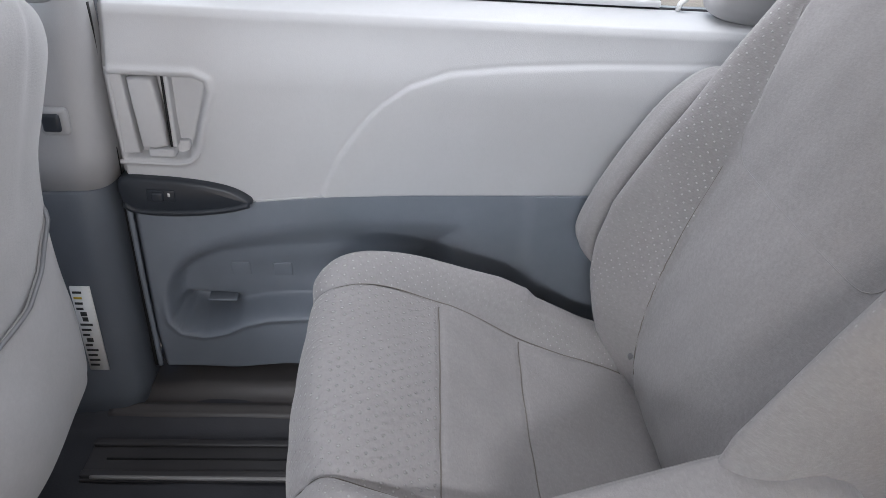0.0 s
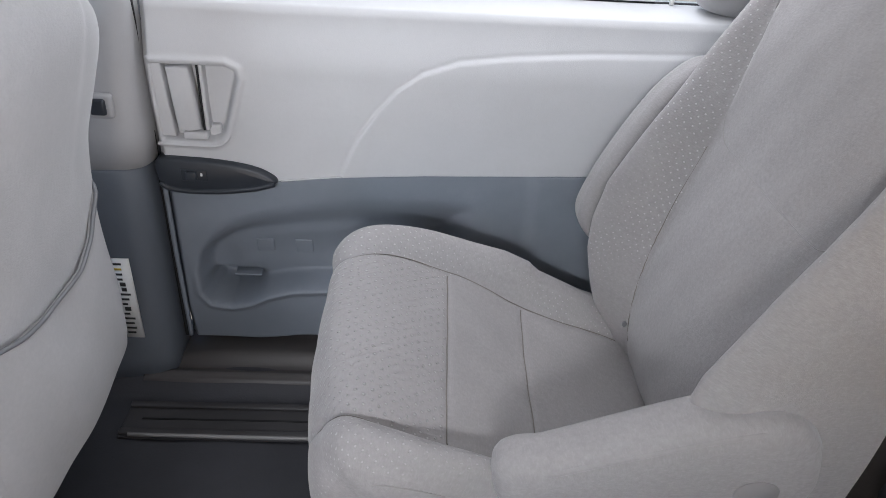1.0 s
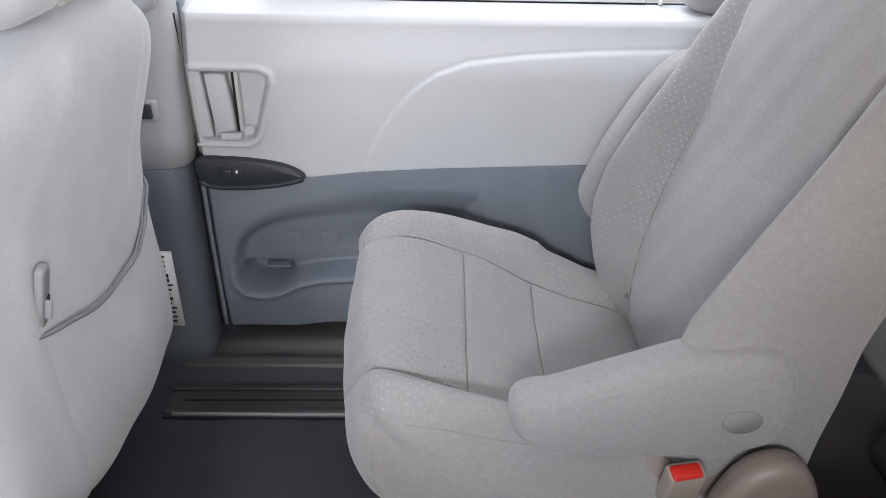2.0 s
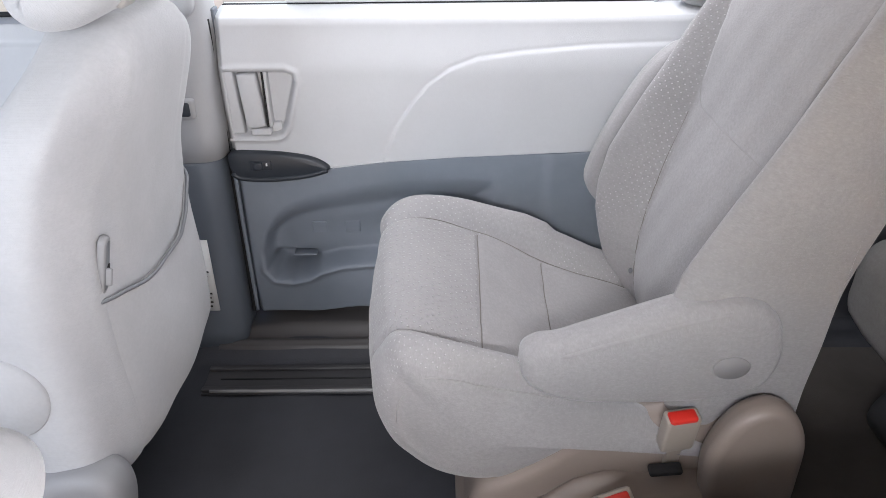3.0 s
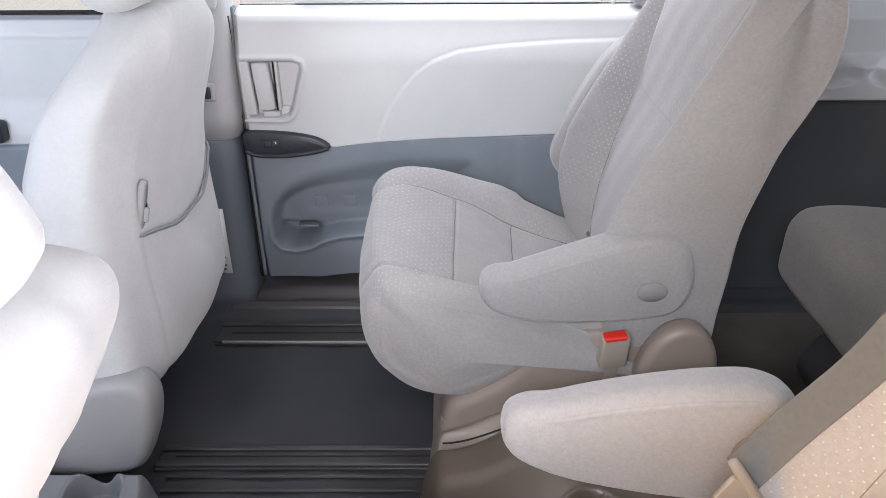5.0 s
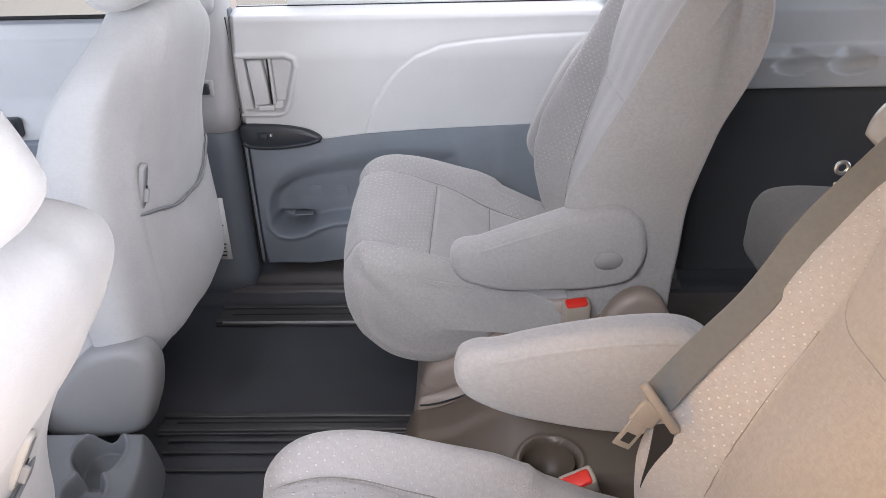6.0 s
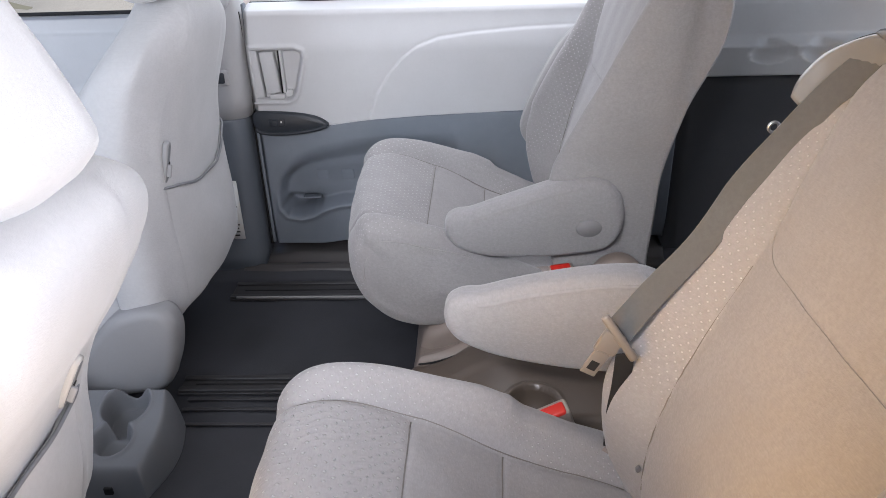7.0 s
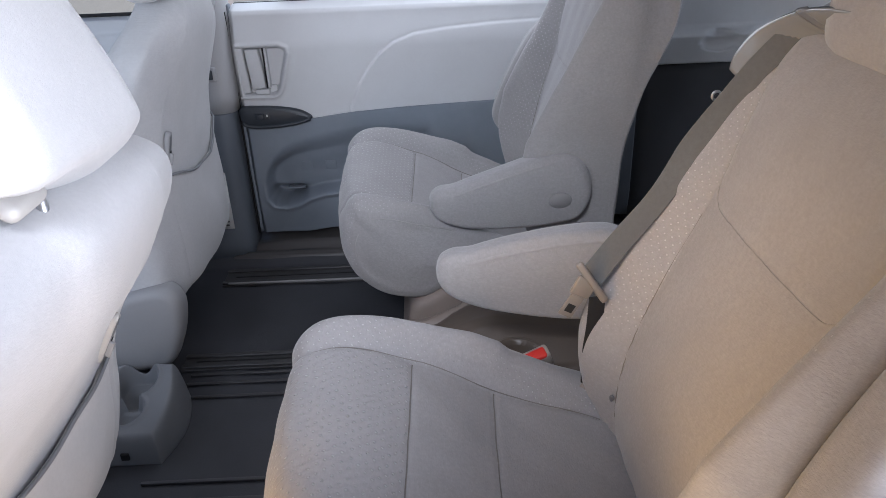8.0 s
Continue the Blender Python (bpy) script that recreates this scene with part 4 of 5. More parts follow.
    if arm_out > 0.26:
        pin = bmesh.new()
        bmesh.ops.create_cone(pin, cap_ends=True, segments=32, radius1=0.026, radius2=0.026, depth=arm_out - 0.215)
        part("arm_pivot", pin, tan_base, seat, "warm grey armrest pivot").matrix_basis = Matrix.Translation((0.385 + dx, -m * (arm_out + 0.215) / 2, 0.425 + lift)) @ pose(0, 0, 0, 90, 0, 0)
    cap = bmesh.new()
    bmesh.ops.create_cone(cap, cap_ends=True, segments=32, radius1=0.021, radius2=0.019, depth=0.003)
    cp = part("pivot_cap", cap, cap_grey, am, "round grey pivot cap")
    cp.matrix_basis = Matrix.Translation((0.380, -m * 0.0375, 0.402)) @ pose(0, 0, 0, 90 * m, 0, 0) @ Matrix.Diagonal((1.15, 0.85, 1, 1))
    ang, lift, dx = arm_up
    up = put("armrest", Shell(arm_o, 0.032, 0.020, n=90, ny=22).mesh("armrest", mirror=m), [fabric_plain], seat, "padded armrest folded up beside the backrest")
    up.matrix_basis = Matrix.Translation((dx, m * 0.272, lift)) @ Matrix.Translation((0.38, 0, 0.43)) @ pose(0, 0, 0, 0, ang, 0) @ Matrix.Translation((-0.38, 0, -0.43))
    # headrest on two posts
    lean = Matrix.Translation((0.40, 0, 0.22)) @ pose(0, 0, 0, 0, recline, 0) @ Matrix.Translation((-0.40, 0, -0.22))
    for q in (-0.06, 0.06):
        tube("headrest_post", [(0.555, q, 0.865), (0.575, q, 0.905)], 0.006, steel, seat).matrix_basis = lean
    head = Shell([(0.535, 0.895), (0.520, 0.95), (0.530, 1.03), (0.565, 1.07), (0.61, 1.06), (0.635, 1.0), (0.630, 0.93), (0.60, 0.89)], 0.135, 0.05, n=80, ny=34)
    put("headrest", head.mesh("headrest"), [fabric_plain], seat, "padded cloth headrest").matrix_basis = Matrix.Translation(head_shift) @ lean
    return seat


def buckle(name, place, rot, label):
    """A belt buckle standing on its stalk."""
    b = thing(name, place, label, "buckle", "belt buckles")
    b.matrix_world = pose(*place, *rot)
    block("housing", (0.046, 0.024, 0.072), (0, 0, -0.006), buckle_beige, b, "beige-grey buckle housing", 0.005)
    block("red_button", (0.038, 0.019, 0.012), (-0.001, -0.002, 0.027), red_button, b, "red release button", 0.004)
    block("stalk", (0.022, 0.010, 0.07), (0.002, 0, -0.06), buckle_beige, b, "", 0.003)
    return b


captain_seat("captain_seat", 0.449, 1, "grey-beige cloth captain's seat beside the closed sliding door", (0.0, 0.000, 0.001), (117.0, -0.006, -0.005))
captain_seat("captain_seat", -0.449, -1, "beige cloth captain's seat beside the open door, belt across it", (9.0, -0.001, 0.011), (113.0, 0.02, 0.10), 7.5, 0.300, pressed_shape, (-0.058, 0.0, -0.070), 0.0125, 0.87)
buckle("belt_buckle", (0.336, 0.200, 0.292), (14, -4, 6), "red-buttoned belt buckle beside the grey seat base")
buckle("belt_buckle", (0.241, 0.137, 0.226), (38, -14, 10), "red-buttoned belt buckle leaning over the low console")
buckle("belt_buckle", (0.282, -0.198, 0.290), (22, -20, 10), "red-buttoned belt buckle at the beige seat's inner edge")

# ---- low console between the seats ----
console = thing("floor_console", (0, 0, 0), "low grey plastic console with a cup well between the seats", "console")


def console_point(u, v):
    x, y = 0.02 + 0.46 * u, -0.158 + 0.318 * v
    edge = np.minimum(np.minimum(u * 0.46, (1 - u) * 0.46), np.minimum(v * 0.318, (1 - v) * 0.318))
    z = (0.150 + 0.075 * smooth(x, 0.06, 0.25)) * (1 - (1 - np.clip(edge / 0.05, 0, 1)) ** 2.5)
    z = z + 0.010 * smooth(y + 0.12 * (x - 0.1), 0.035, 0.060) * smooth(edge, 0.02, 0.06) - 0.006 * smooth(x, 0.16, 0.12) * smooth(edge, 0.02, 0.05)
    d = np.hypot(x - 0.262, y + 0.082)
    z = z - 0.055 * smooth(d, 0.043, 0.034) + 0.004 * np.exp(-((d - 0.046) / 0.005) ** 2)
    return np.stack([x, y, np.maximum(z, 0.002)], -1)


bm_liner = bmesh.new()
bmesh.ops.create_cone(bm_liner, cap_ends=True, cap_tris=False, segments=40, radius1=0.030, radius2=0.0355, depth=0.05)
bmesh.ops.delete(bm_liner, geom=[f for f in bm_liner.faces if len(f.verts) > 4 and f.calc_center_median().z > 0], context="FACES_ONLY")
liner = part("cup_liner", bm_liner, console_grey, console, "brown-grey cup well liner")
liner.location = (0.262, -0.082, 0.196)
tube("lid_seam", [(0.06 + 0.40 * t, 0.1625, 0.002 + 0.120 + 0.060 * float(smooth(0.06 + 0.40 * t, 0.06, 0.25))) for t in np.linspace(0, 1, 30)], 0.0016, near_black, console)
relief("console_body", np.linspace(0, 1, 130), np.linspace(0, 1, 90), console_point, lambda p: np.stack([p[..., 0], p[..., 1], np.full(p.shape[:2], 0.0)], -1), console_grey, console)

# ---- belt across the beige seat ----
belt = thing("seat_belt", (0, 0, 0), "grey webbing seat belt with its metal tongue", "seat belt")


def ribbon(name, points, sides, width, thick, mats, parent, label=""):
    """A strap along points; sides gives the way across it at each point."""
    p = spline(points, 70, closed=False)
    w = spline(sides, 70, closed=False)
    bm = bmesh.new()
    uv = bm.loops.layers.uv.new("cloth")
    rows = []
    for i in range(len(p)):
        d = Vector(p[min(i + 1, 69)] - p[max(i - 1, 0)]).normalized()
        a = Vector(w[i])
        a = (a - d * a.dot(d)).normalized()
        n = d.cross(a)
        c = Vector(p[i])
        rows.append([bm.verts.new(c + a * width * s + n * thick * h) for s, h in ((-0.5, 0.35), (-0.47, 0.5), (0.47, 0.5), (0.5, 0.35), (0.5, -0.35), (0.47, -0.5), (-0.47, -0.5), (-0.5, -0.35))])
    for i in range(len(rows) - 1):
        for k in range(8):
            f = bm.faces.new((rows[i][k], rows[i + 1][k], rows[i + 1][(k + 1) % 8], rows[i][(k + 1) % 8]))
            for loop in f.loops:
                loop[uv].uv = (k * 0.006, i * 0.006)
    bm.faces.new(rows[0]), bm.faces.new(rows[-1])
    return part(name, bm, mats, parent, label)


EDGE_A = [(0.338, -0.238, 0.484), (0.366, -0.230, 0.515), (0.393, -0.224, 0.555), (0.458, -0.214, 0.650), (0.499, -0.214, 0.711), (0.516, -0.212, 0.752), (0.526, -0.212, 0.775), (0.538, -0.225, 0.798), (0.551, -0.262, 0.816), (0.557, -0.315, 0.833)]
EDGE_B = [(0.350, -0.266, 0.462), (0.397, -0.256, 0.531), (0.448, -0.245, 0.598), (0.490, -0.246, 0.666), (0.522, -0.255, 0.721), (0.545, -0.266, 0.765), (0.564, -0.280, 0.795), (0.575, -0.296, 0.807), (0.587, -0.318, 0.806), (0.607, -0.350, 0.804)]
across = [tuple((Vector(q) - Vector(p)).normalized()) for p, q in zip(EDGE_A, EDGE_B)]
strap = [tuple(Vector(q) - 0.0185 * Vector(a)) for q, a in zip(EDGE_B, across)]
ribbon("webbing", strap, across, 0.037, 0.0018, webbing, belt, "grey woven webbing")


def along(name, a, b, size, mats, parent, label="", bevel=0.002, face=(0, -1, 0)):
    """A moulded bar from a to b, its flat side towards face."""
    a, b = Vector(a), Vector(b)
    up = (b - a).normalized()
    out = Vector(face)
    out = (out - up * out.dot(up)).normalized()
    ob = block(name, (size[0], size[1], (b - a).length), (0, 0, 0), mats, parent, label, bevel)
    m = Matrix((up.cross(out), out, up)).transposed().to_4x4()
    ob.matrix_basis = Matrix.Translation((a + b) / 2) @ m
    return ob


along("tongue_bar", (0.322, -0.270, 0.508), (0.362, -0.276, 0.448), (0.011, 0.008), tongue_grey, belt, "rounded grey tongue bar", 0.004)
along("tongue_collar", (0.338, -0.272, 0.484), (0.324, -0.271, 0.456), (0.030, 0.006), tongue_grey, belt, "", 0.003)
tongue = along("tongue", (0.328, -0.271, 0.464), (0.306, -0.270, 0.424), (0.021, 0.0035), tongue_grey, belt, "grey metal tongue plate", 0.0015)
block("tongue_slot", (0.012, 0.0045, 0.014), (0, 0, 0.008), near_black, tongue, "", 0.001)
# same belt below the tongue, its shade put into a near-black material
ribbon("lower_strap", [(0.352, -0.268, 0.452), (0.352, -0.262, 0.40), (0.350, -0.256, 0.35), (0.352, -0.250, 0.28)], [(0.9, 0.1, 0.0)] * 4, 0.024, 0.0018, near_black, belt, "lower strap, its shade painted in as near-black")

# belt guide on the shoulder
guide = thing("belt_guide", (0, 0, 0), "glossy pale belt guide on the seat shoulder", "belt guide")
guide_outer = spline([(0.519, -0.206, 0.750), (0.522, -0.205, 0.764), (0.529, -0.208, 0.780), (0.540, -0.224, 0.803), (0.550, -0.270, 0.826), (0.553, -0.330, 0.842), (0.556, -0.40, 0.850), (0.562, -0.45, 0.850)], 60, closed=False)
guide_across = spline([(0.014, -0.026, -0.016), (0.022, -0.042, -0.014), (0.026, -0.050, -0.014), (0.024, -0.048, -0.018), (0.012, -0.030, -0.018), (0.003, -0.020, -0.021), (0.0, -0.017, -0.022), (0.0, -0.016, -0.022)], 60, closed=False)
bm_guide = bmesh.new()
guide_rows = []
for k in range(60):
    run = Vector(guide_outer[min(k + 1, 59)] - guide_outer[max(k - 1, 0)]).normalized()
    wide = Vector(guide_across[k])
    out = wide.cross(run).normalized()
    if out.y > 0:
        out = -out
    arc = [(u, -0.003 + 0.005 * math.sin(math.pi * min(1.0, 0.15 + 0.80 * u)) ** 0.6) for u in np.linspace(0, 1, 9)]
    guide_rows.append([bm_guide.verts.new(Vector(guide_outer[k]) + wide * u + out * h) for u, h in arc] + [bm_guide.verts.new(Vector(guide_outer[k]) + wide * u + out * (h - 0.005)) for u, h in arc[::-1]])
band_at = [k for k in range(60) if -0.312 < guide_outer[k][1] < -0.286]
band_co = [[v.co.copy() for v in guide_rows[k]] for k in band_at]
for one, two in zip(guide_rows, guide_rows[1:]):
    for k in range(len(one)):
        bm_guide.faces.new((one[k], two[k], two[(k + 1) % len(one)], one[(k + 1) % len(one)]))
bm_guide.faces.new(guide_rows[0]), bm_guide.faces.new(guide_rows[-1])
part("guide_arm", bm_guide, guide_gloss, guide, "pale glossy curved guide shell")
# shadow lying across the guide, built as a thin band of darker plastic
bm_band = bmesh.new()
band_rows = []
for ring in band_co:
    mid = sum(ring, Vector()) / len(ring)
    band_rows.append([bm_band.verts.new(mid + (co - mid) * 1.12) for co in ring])
for one, two in zip(band_rows, band_rows[1:]):
    for k in range(len(one)):
        bm_band.faces.new((one[k], two[k], two[(k + 1) % len(one)], one[(k + 1) % len(one)]))
bm_band.faces.new(band_rows[0]), bm_band.faces.new(band_rows[-1])
part("guide_shadow", bm_band, cup_grey, guide, "shadow across the guide, put in as a dark band")
ringp = [(0.512 + 0.006 * math.cos(a), -0.195, 0.712 + 0.006 * math.sin(a)) for a in np.linspace(0, 2 * math.pi, 20, endpoint=False)]
tube("ring", ringp, 0.002, steel, guide, "small bright metal ring", closed=True)
along("ring_tab", (0.512, -0.200, 0.700), (0.520, -0.205, 0.66), (0.016, 0.006), grey_cover, guide, "", 0.002)


# ---- front seats ----
def front_seat(name, y, label, rear, head, hook_z, m, tilt, slope, wide, lean, power, near_power):
    """A front seat seen from behind; rear: its rear profile as (x, z) from the bottom to the top."""
    seat = thing(name, (0, y, 0), label, "car seat", "front seats")
    rear = [tuple(p) for p in spline(rear, 60, closed=False)]
    top = max(z for _, z in rear)
    zs = [z for _, z in rear]
    xs = [x for x, _ in rear]
    thick = np.interp([z for _, z in rear], [0.18, 0.40, 0.56, 0.65, 0.72, 0.82], [0.14, 0.165, 0.185, 0.170, 0.13, 0.07])
    out = list(rear) + [(x - t, z + 0.004) for (x, z), t in list(zip(rear, thick))[::-1]]

    def swell(x, z, q, nx, nz):
        a = np.abs(q)
        back = smooth(nx, 0.3, 0.7)
        d = 0.010 * np.cos(np.clip(q / 0.2, -1, 1) * math.pi / 2) * back
        d = d - 0.006 * smooth(a, 0.10, 0.125) * back * smooth(z, 0.48, 0.58)
        qc = np.interp(z, [0.2, top - 0.19, top - 0.05, top], [-0.165, -0.165, -0.10, -0.06]) * m
        d = d + 0.0036 * np.exp(-((q - qc) / 0.012) ** 2) * back
        d = d + 0.0022 * np.exp(-((z - (top - 0.19) - 0.35 * np.abs(q - qc)) / 0.008) ** 2) * smooth(-(q - qc) * m, 0.0, 0.02) * back
        return d + 0.0007 * np.sin(z * 35 + q * 22) * np.sin(q * 41 + z * 9) * back

    front = [x - t for x, t in zip(xs, thick)]

    def half(z):
        return 0.234 * (1 + wide * smooth(z, top - 0.40, top - 0.20)) * np.interp(z, [0.18, 0.30, 0.5, 0.9], [1.03, 1.04, 1.0, 1.0]) * (1 - 0.5 * slope * np.clip((z - top + 0.16) / 0.16, 0, 1) ** 2.6)

    def sway(z):
        return lean * smooth(z, top - 0.40, top - 0.12) + 0.006 * max(m, 0) * smooth(z, 0.50, 0.40)

    def skin(q, z, off=0.0):
        """A place on the rear skin, q to the side of the middle."""
        q, z = np.broadcast_arrays(np.asarray(q, float), np.asarray(z, float))
        a, b = np.interp(z, zs, xs), np.interp(z, zs, front)
        pw = np.where(q > 0, power, near_power)
        k = (1 - np.clip(np.abs(q) / half(z), 0, 1) ** pw) ** (1 / pw)
        x = (a + b) / 2 + (a - b) / 2 * k + swell(a, z, q, k, 0.0) + off
        return np.stack([x, q + sway(z), z], -1)

    rows, cols = 110, 120
    ang = np.linspace(0, 2 * math.pi, cols, endpoint=False)
    zz, aa = np.meshgrid(np.linspace(zs[0], top, rows), ang, indexing="ij")
    a, b = np.interp(zz, zs, xs), np.interp(zz, zs, front)
    pw = np.where(np.sin(aa) > 0, power, near_power)
    k = np.sign(np.cos(aa)) * np.abs(np.cos(aa)) ** (2 / pw)
    q = half(zz) * np.sign(np.sin(aa)) * np.abs(np.sin(aa)) ** (2 / pw)
    x = (a + b) / 2 + (a - b) / 2 * k + swell(a, zz, q, np.maximum(k, 0), 0.0)
    grid = np.stack([x, q + sway(zz), zz + 0.004 * np.clip(-k, 0, 1)], -1)
    ends = []
    for s in (0.96, 0.88, 0.74, 0.5, 0.2):
        ring = grid[-1].copy()
        mid = ring.mean(0)
        ring = mid + (ring - mid) * np.array([s, 1 - (1 - s) * 0.35, 1])
        ring[:, 2] += 0.022 * math.sqrt(1 - s * s)
        ends.append(ring)
    grid = np.concatenate([grid, np.array(ends)])
    rows = len(grid)
    bm = bmesh.new()
    uv = bm.loops.layers.uv.new("cloth")
    vs = [[bm.verts.new(tuple(p)) for p in r] for r in grid]
    for i in range(rows - 1):
        for j in range(cols):
            f = bm.faces.new((vs[i][j], vs[i][(j + 1) % cols], vs[i + 1][(j + 1) % cols], vs[i + 1][j]))
            for loop in f.loops:
                loop[uv].uv = (loop.vert.co.y, loop.vert.co.z)
    bm.faces.new(vs[0]), bm.faces.new(vs[-1])
    part("backrest", bm, [fabric_front], seat, "pale cloth backrest seen from behind")

    # map pocket: a second skin over the lower back with a piped, slanting mouth
    def pocket_point(u, v):
        q = -0.178 + 0.402 * u
        if m > 0:
            hi = np.interp(q, [-0.178, -0.12, -0.07, -0.02, 0.08, 0.135, 0.163, 0.224], [0.467, 0.456, 0.441, 0.432, 0.432, 0.447, 0.466, 0.500])
        else:
            hi = hook_z - 0.040 - 0.012 * np.sin(u * math.pi)
        z = 0.20 + (hi - 0.20) * v
        p = skin(q * m, z, 0.003)
        p[..., 0] += 0.013 * np.sin(np.clip(v, 0, 1) * 2.7) * np.sin(np.clip(u, 0.0, 1.0) * math.pi) + 0.002 * np.sin(u * 14 + v * 5) * np.sin(u * math.pi) - 0.012 * (1 - smooth(u, 0.0, 0.10)) - 0.012 * smooth(u, 0.92, 1.0)
        return p

    relief("map_pocket", np.linspace(0, 1, 50), np.linspace(0, 1, 40), pocket_point, lambda p: p - np.array([0.004, 0, 0]), fabric_front, seat, "pale cloth map pocket")
    us = np.linspace(0, 1, 40)
    mouth = pocket_point(us, np.ones(40))
    tube("pocket_piping", [(a + 0.002, b, c + 0.001) for a, b, c in mouth], 0.0030, cup_grey, seat, "dark grey pocket piping")
    hq = -0.150 if m > 0 else -0.112
    hx = float(skin(hq * m, hook_z, 0.002)[0])

    def capsule(w, h, n=10):
        ends = [(0.5 * w * math.cos(t), (h - w) / 2 + 0.5 * w * math.sin(t)) for t in np.linspace(0, math.pi, n)]
        return ends + [(-p, -r) for p, r in ends]

    hook = prism("bag_hook", capsule(0.020, 0.086), -0.005, 0.006, "x", recliner_grey if m > 0 else grey_cover, seat, "small pale oval bag hook", 0.003)
    hook.matrix_basis = pose(hx, (hq + 0.002) * m + float(sway(hook_z)), hook_z, 0, tilt, 0)
    prism("hook_recess", capsule(0.013, 0.074), 0.003, 0.0066, "x", cup_grey, hook, "", 0.001)
    prism("hook_slot", capsule(0.008, 0.034), 0.004, 0.0074, "x", near_black, hook, "", 0.0005).location = (0, 0.002, -0.014)
    block("hook_tongue", (0.010, 0.005, 0.026), (0.009, -0.003, -0.014), recliner_grey, hook, "", 0.002)
    if m > 0:
        cover = Shell([(-0.63, 0.06), (-0.61, 0.15), (-0.56, 0.212), (-0.52, 0.244), (-0.45, 0.262), (-0.412, 0.245), (-0.404, 0.20), (-0.425, 0.12), (-0.47, 0.065)], 0.034, 0.022, n=70, ny=24)
        c1 = put("recliner_cover", cover.mesh("recliner_cover"), [recliner_grey], seat, "rounded grey recliner cover")
        c1.location = (-0.006, -m * 0.226, -0.008)
        disc = bmesh.new()
        bmesh.ops.create_cone(disc, cap_ends=True, segments=48, radius1=0.066, radius2=0.060, depth=0.016)
        dd = part("armrest_pivot", disc, fabric_front, seat, "round pale armrest pivot")
        dd.matrix_basis = Matrix.Translation((-0.535, -m * 0.232, 0.372)) @ pose(0, 0, 0, 90 * m, 0, 0)
    # seat base and cushion, mostly hidden
    lumped([(-0.50, 0.20), (-0.62, 0.30), (-0.85, 0.33), (-1.0, 0.31), (-1.03, 0.25), (-0.98, 0.18), (-0.6, 0.12)], 0.235, 0.06, "cushion", [fabric_front], seat, "pale cloth cushion")
    lumped([(-0.60, 0.003), (-0.60, 0.10), (-0.63, 0.16), (-0.95, 0.16), (-0.98, 0.10), (-0.98, 0.003), (-0.75, 0.003)], 0.20, 0.02, "base", [black_plastic], seat)
    hs = Shell(head, 0.160, 0.06, n=90, ny=40, swell=lambda x, z, q, nx, nz: -0.031 * max(-m, 0) * smooth(-q, -0.05, 0.13) * smooth(-nz, 0.0, 0.7), width=lambda x, z: np.interp(z, [min(h[1] for h in head), max(h[1] for h in head)], [1.0, 0.8]))
    put("headrest", hs.mesh("headrest"), [fabric_front], seat, "pale padded headrest")
    low = min(head, key=lambda h: h[1])
    for q in (-0.065, 0.065):
        tube("headrest_post", [(low[0], q, low[1] - 0.05), (low[0] + 0.004, q, low[1] + 0.03)], 0.006, steel, seat)
        if m > 0:
            block("post_collar", (0.036, 0.046, 0.018), (xs[-1] + 0.030, q + lean, top + 0.022), grey_cover, seat, "grey headrest post collar", 0.006, (0, 32, 0))
    if m < 0:
        block("post_collar", (0.050, 0.062, 0.020), (xs[-1] + 0.032, lean - 0.117, top + 0.018), grey_cover, seat, "grey headrest post collar", 0.009, (0, 32, 0))
    return seat


front_seat("front_seat", 0.415, "pale cloth front passenger seat seen from behind",
           [(-0.432, 0.185), (-0.414, 0.215), (-0.410, 0.30), (-0.413, 0.40), (-0.409, 0.48), (-0.396, 0.56), (-0.374, 0.64), (-0.352, 0.71), (-0.346, 0.755), (-0.358, 0.790), (-0.385, 0.803)],
           [(-0.42, 0.795), (-0.375, 0.80), (-0.335, 0.83), (-0.325, 0.90), (-0.345, 0.98), (-0.39, 1.0), (-0.44, 0.97), (-0.455, 0.88), (-0.45, 0.82)], 0.512, 1, 15, 1.5, 0.02, 0.018, 6.0, 3.0)
front_seat("front_seat", -0.435, "brightly lit pale cloth driver's seat, reclined further",
           [(-0.415, 0.170), (-0.388, 0.210), (-0.364, 0.30), (-0.348, 0.40), (-0.314, 0.475), (-0.262, 0.545), (-0.222, 0.620), (-0.212, 0.672), (-0.228, 0.702), (-0.255, 0.722), (-0.285, 0.728)],
           [(-0.30, 0.722), (-0.245, 0.712), (-0.205, 0.745), (-0.203, 0.775), (-0.222, 0.835), (-0.243, 0.885), (-0.27, 0.95), (-0.32, 0.96), (-0.36, 0.90), (-0.36, 0.80), (-0.34, 0.74)], 0.452, -1, 30, 0.9, 0.145, 0.022, 5.5, 5.5)

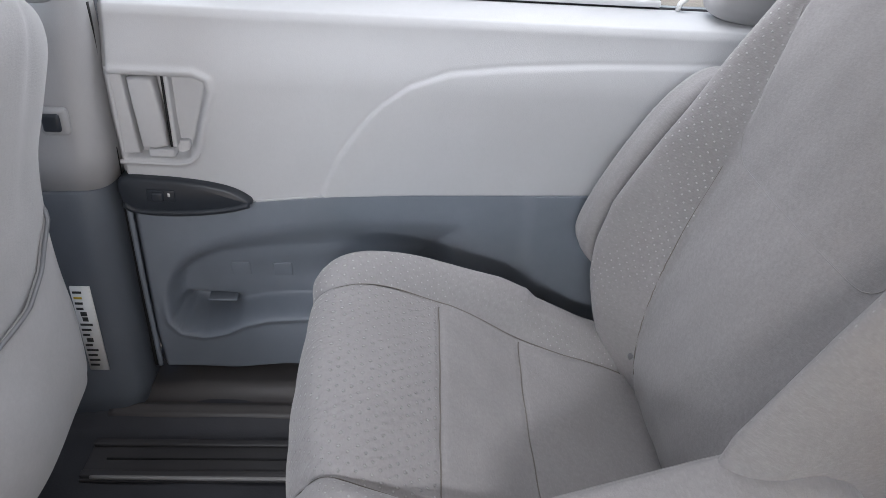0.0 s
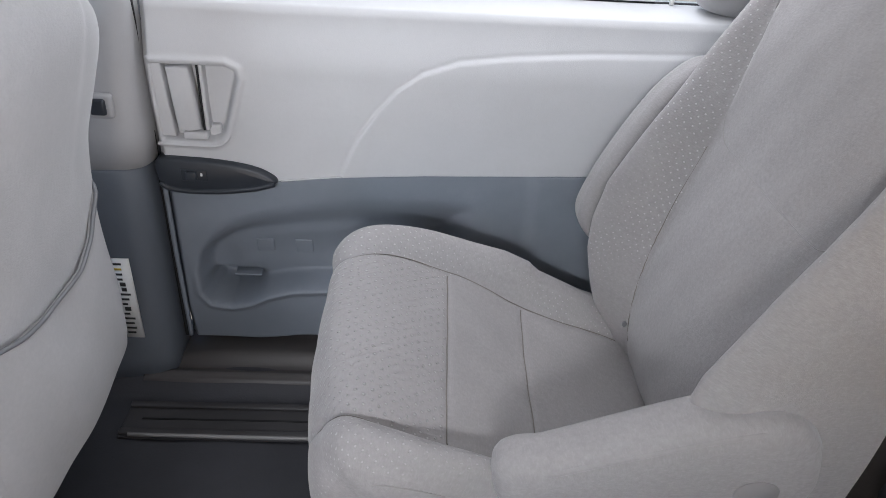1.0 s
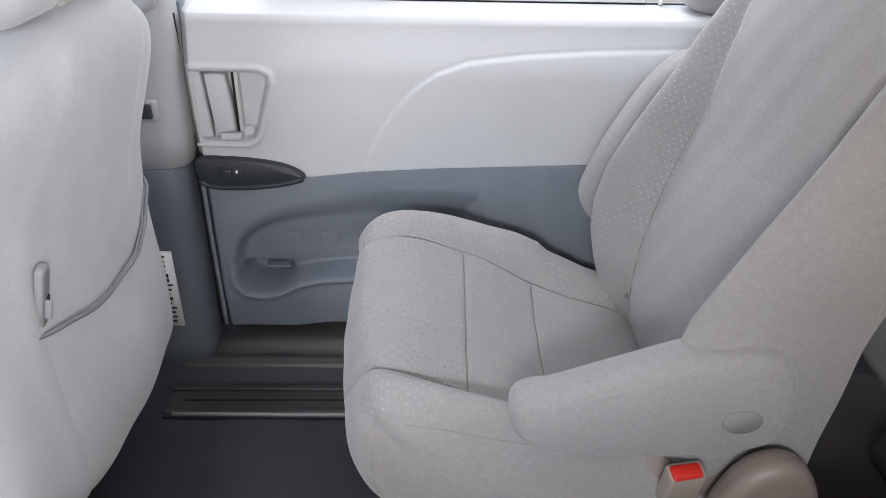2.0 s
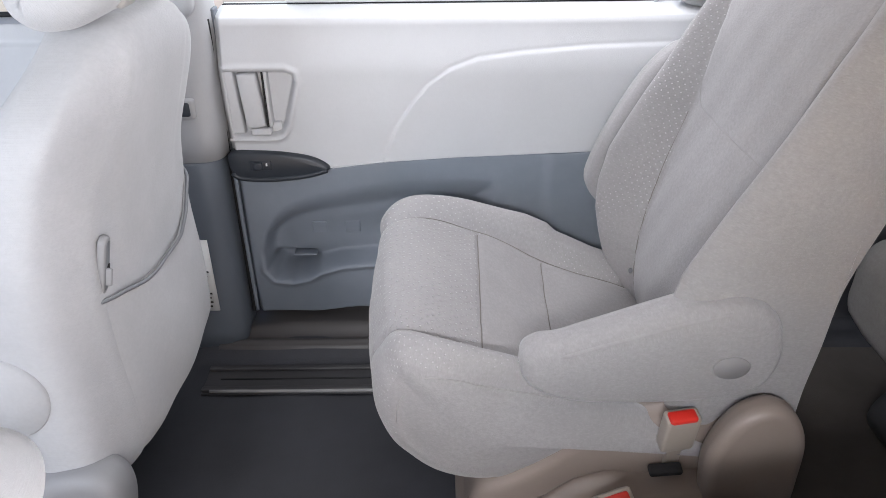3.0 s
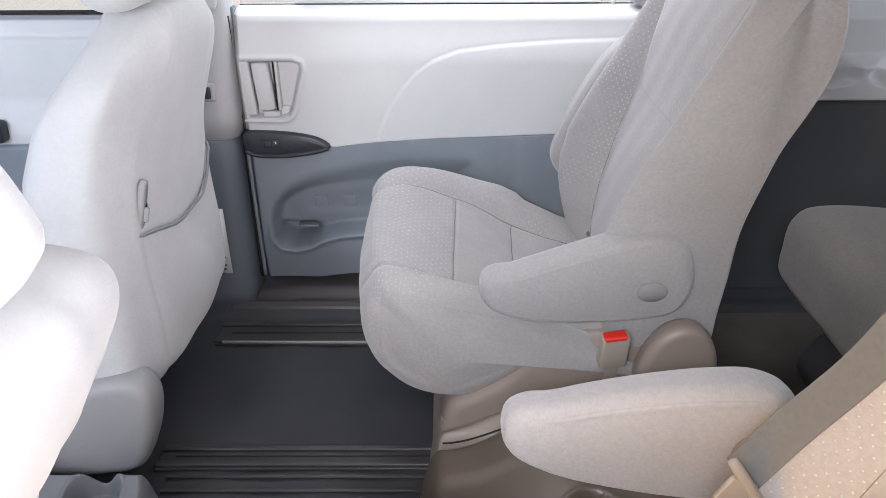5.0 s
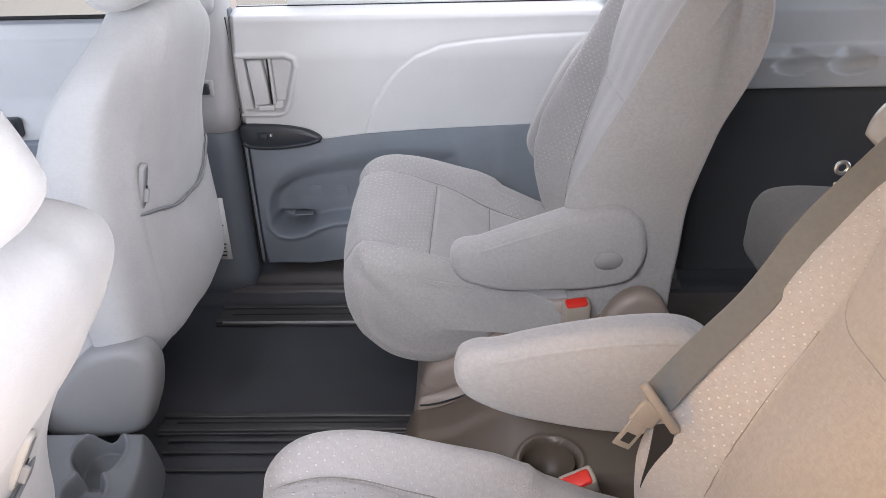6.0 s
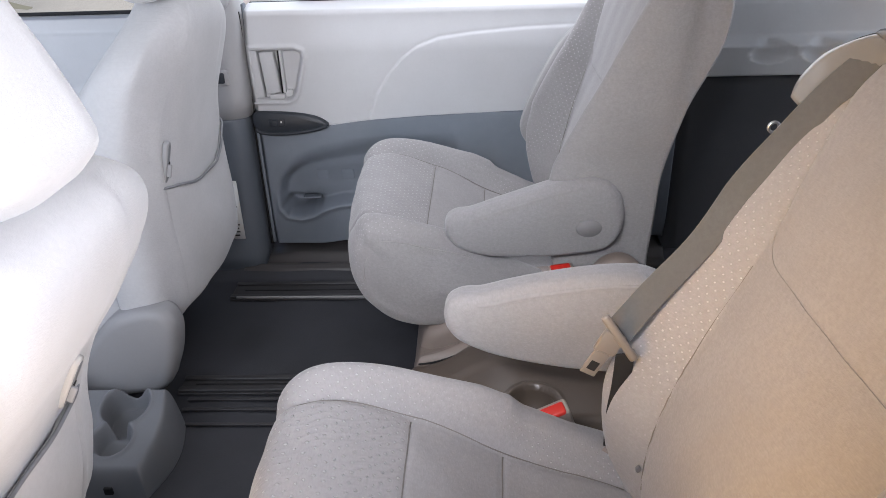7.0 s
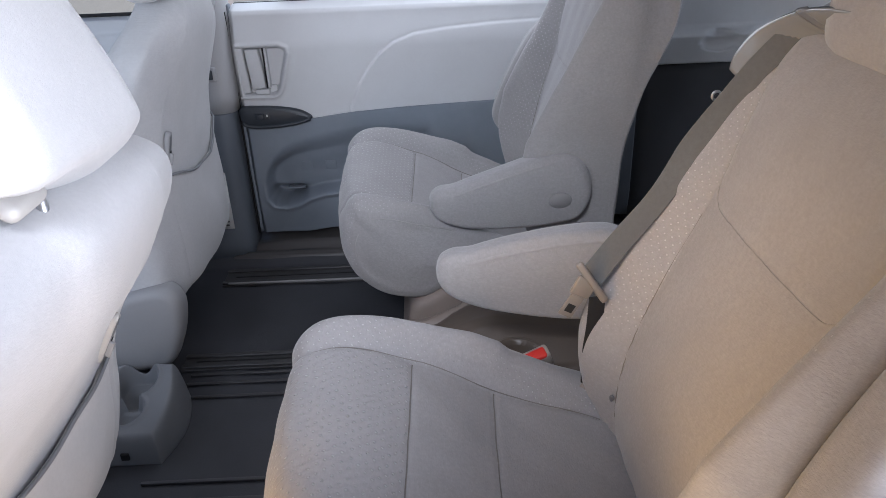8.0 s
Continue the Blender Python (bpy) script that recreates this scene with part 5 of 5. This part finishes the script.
# ---- cup holder behind the front console ----
cups = thing("cup_holder", (0, 0, 0), "grey plastic rear cup holder with two wells", "cup holder")


def cups_point(u, v):
    x, y = -0.64 + 0.222 * u, -0.072 + 0.200 * v
    edge = np.minimum((1 - u) * 0.222, np.minimum(v, 1 - v) * 0.200)
    x = x + 0.020 * np.sin(v * math.pi) * u
    z = (0.052 + 0.062 * v) * (1 - (1 - np.clip(edge / 0.024, 0, 1)) ** 2.3)
    for cx, cy, r, dp in ((-0.497, 0.074, 0.043, 0.050), (-0.498, 0.004, 0.034, 0.036)):
        d = np.hypot(x - cx, y - cy)
        z = z - dp * smooth(d, r + 0.002, r - 0.007) + 0.003 * np.exp(-((d - r - 0.005) / 0.004) ** 2)
    return np.stack([x, y, np.maximum(z, 0.003)], -1)


relief("holder_body", np.linspace(0, 1, 140), np.linspace(0, 1, 130), cups_point, lambda p: np.stack([p[..., 0], p[..., 1], np.full(p.shape[:2], 0.0)], -1), cup_grey, cups)
strip("socket", (-0.492, -0.0745, 0.014), (-0.476, -0.069, 0.030), near_black, cups, "small black socket", bevel=0.002)
strip("console_rear", (-1.1, -0.075, 0.0), (-0.63, 0.135, 0.16), cup_grey, cups, bevel=0.02)

# ---- third row ----
third = thing("third_row_seat", (0, 0, 0), "dim grey cloth third-row bench", "car seat")
lumped([(0.78, 0.20), (0.765, 0.27), (0.775, 0.338), (0.83, 0.370), (1.0, 0.360), (1.25, 0.32), (1.30, 0.25), (1.25, 0.16), (0.9, 0.12)], 0.62, 0.06, "cushion", [fabric_dark], third, "dim grey cloth bench cushion", n=90, ny=40)
lumped([(1.22, 0.25), (1.30, 0.50), (1.38, 0.80), (1.43, 0.84), (1.48, 0.80), (1.44, 0.50), (1.38, 0.22)], 0.62, 0.06, "backrest", [fabric_dark], third, "dim grey cloth bench backrest", n=90, ny=40)
lumped([(0.85, 0.003), (0.84, 0.11), (0.95, 0.15), (1.25, 0.15), (1.3, 0.10), (1.3, 0.003)], 0.5, 0.02, "base", [rear_dark], third)
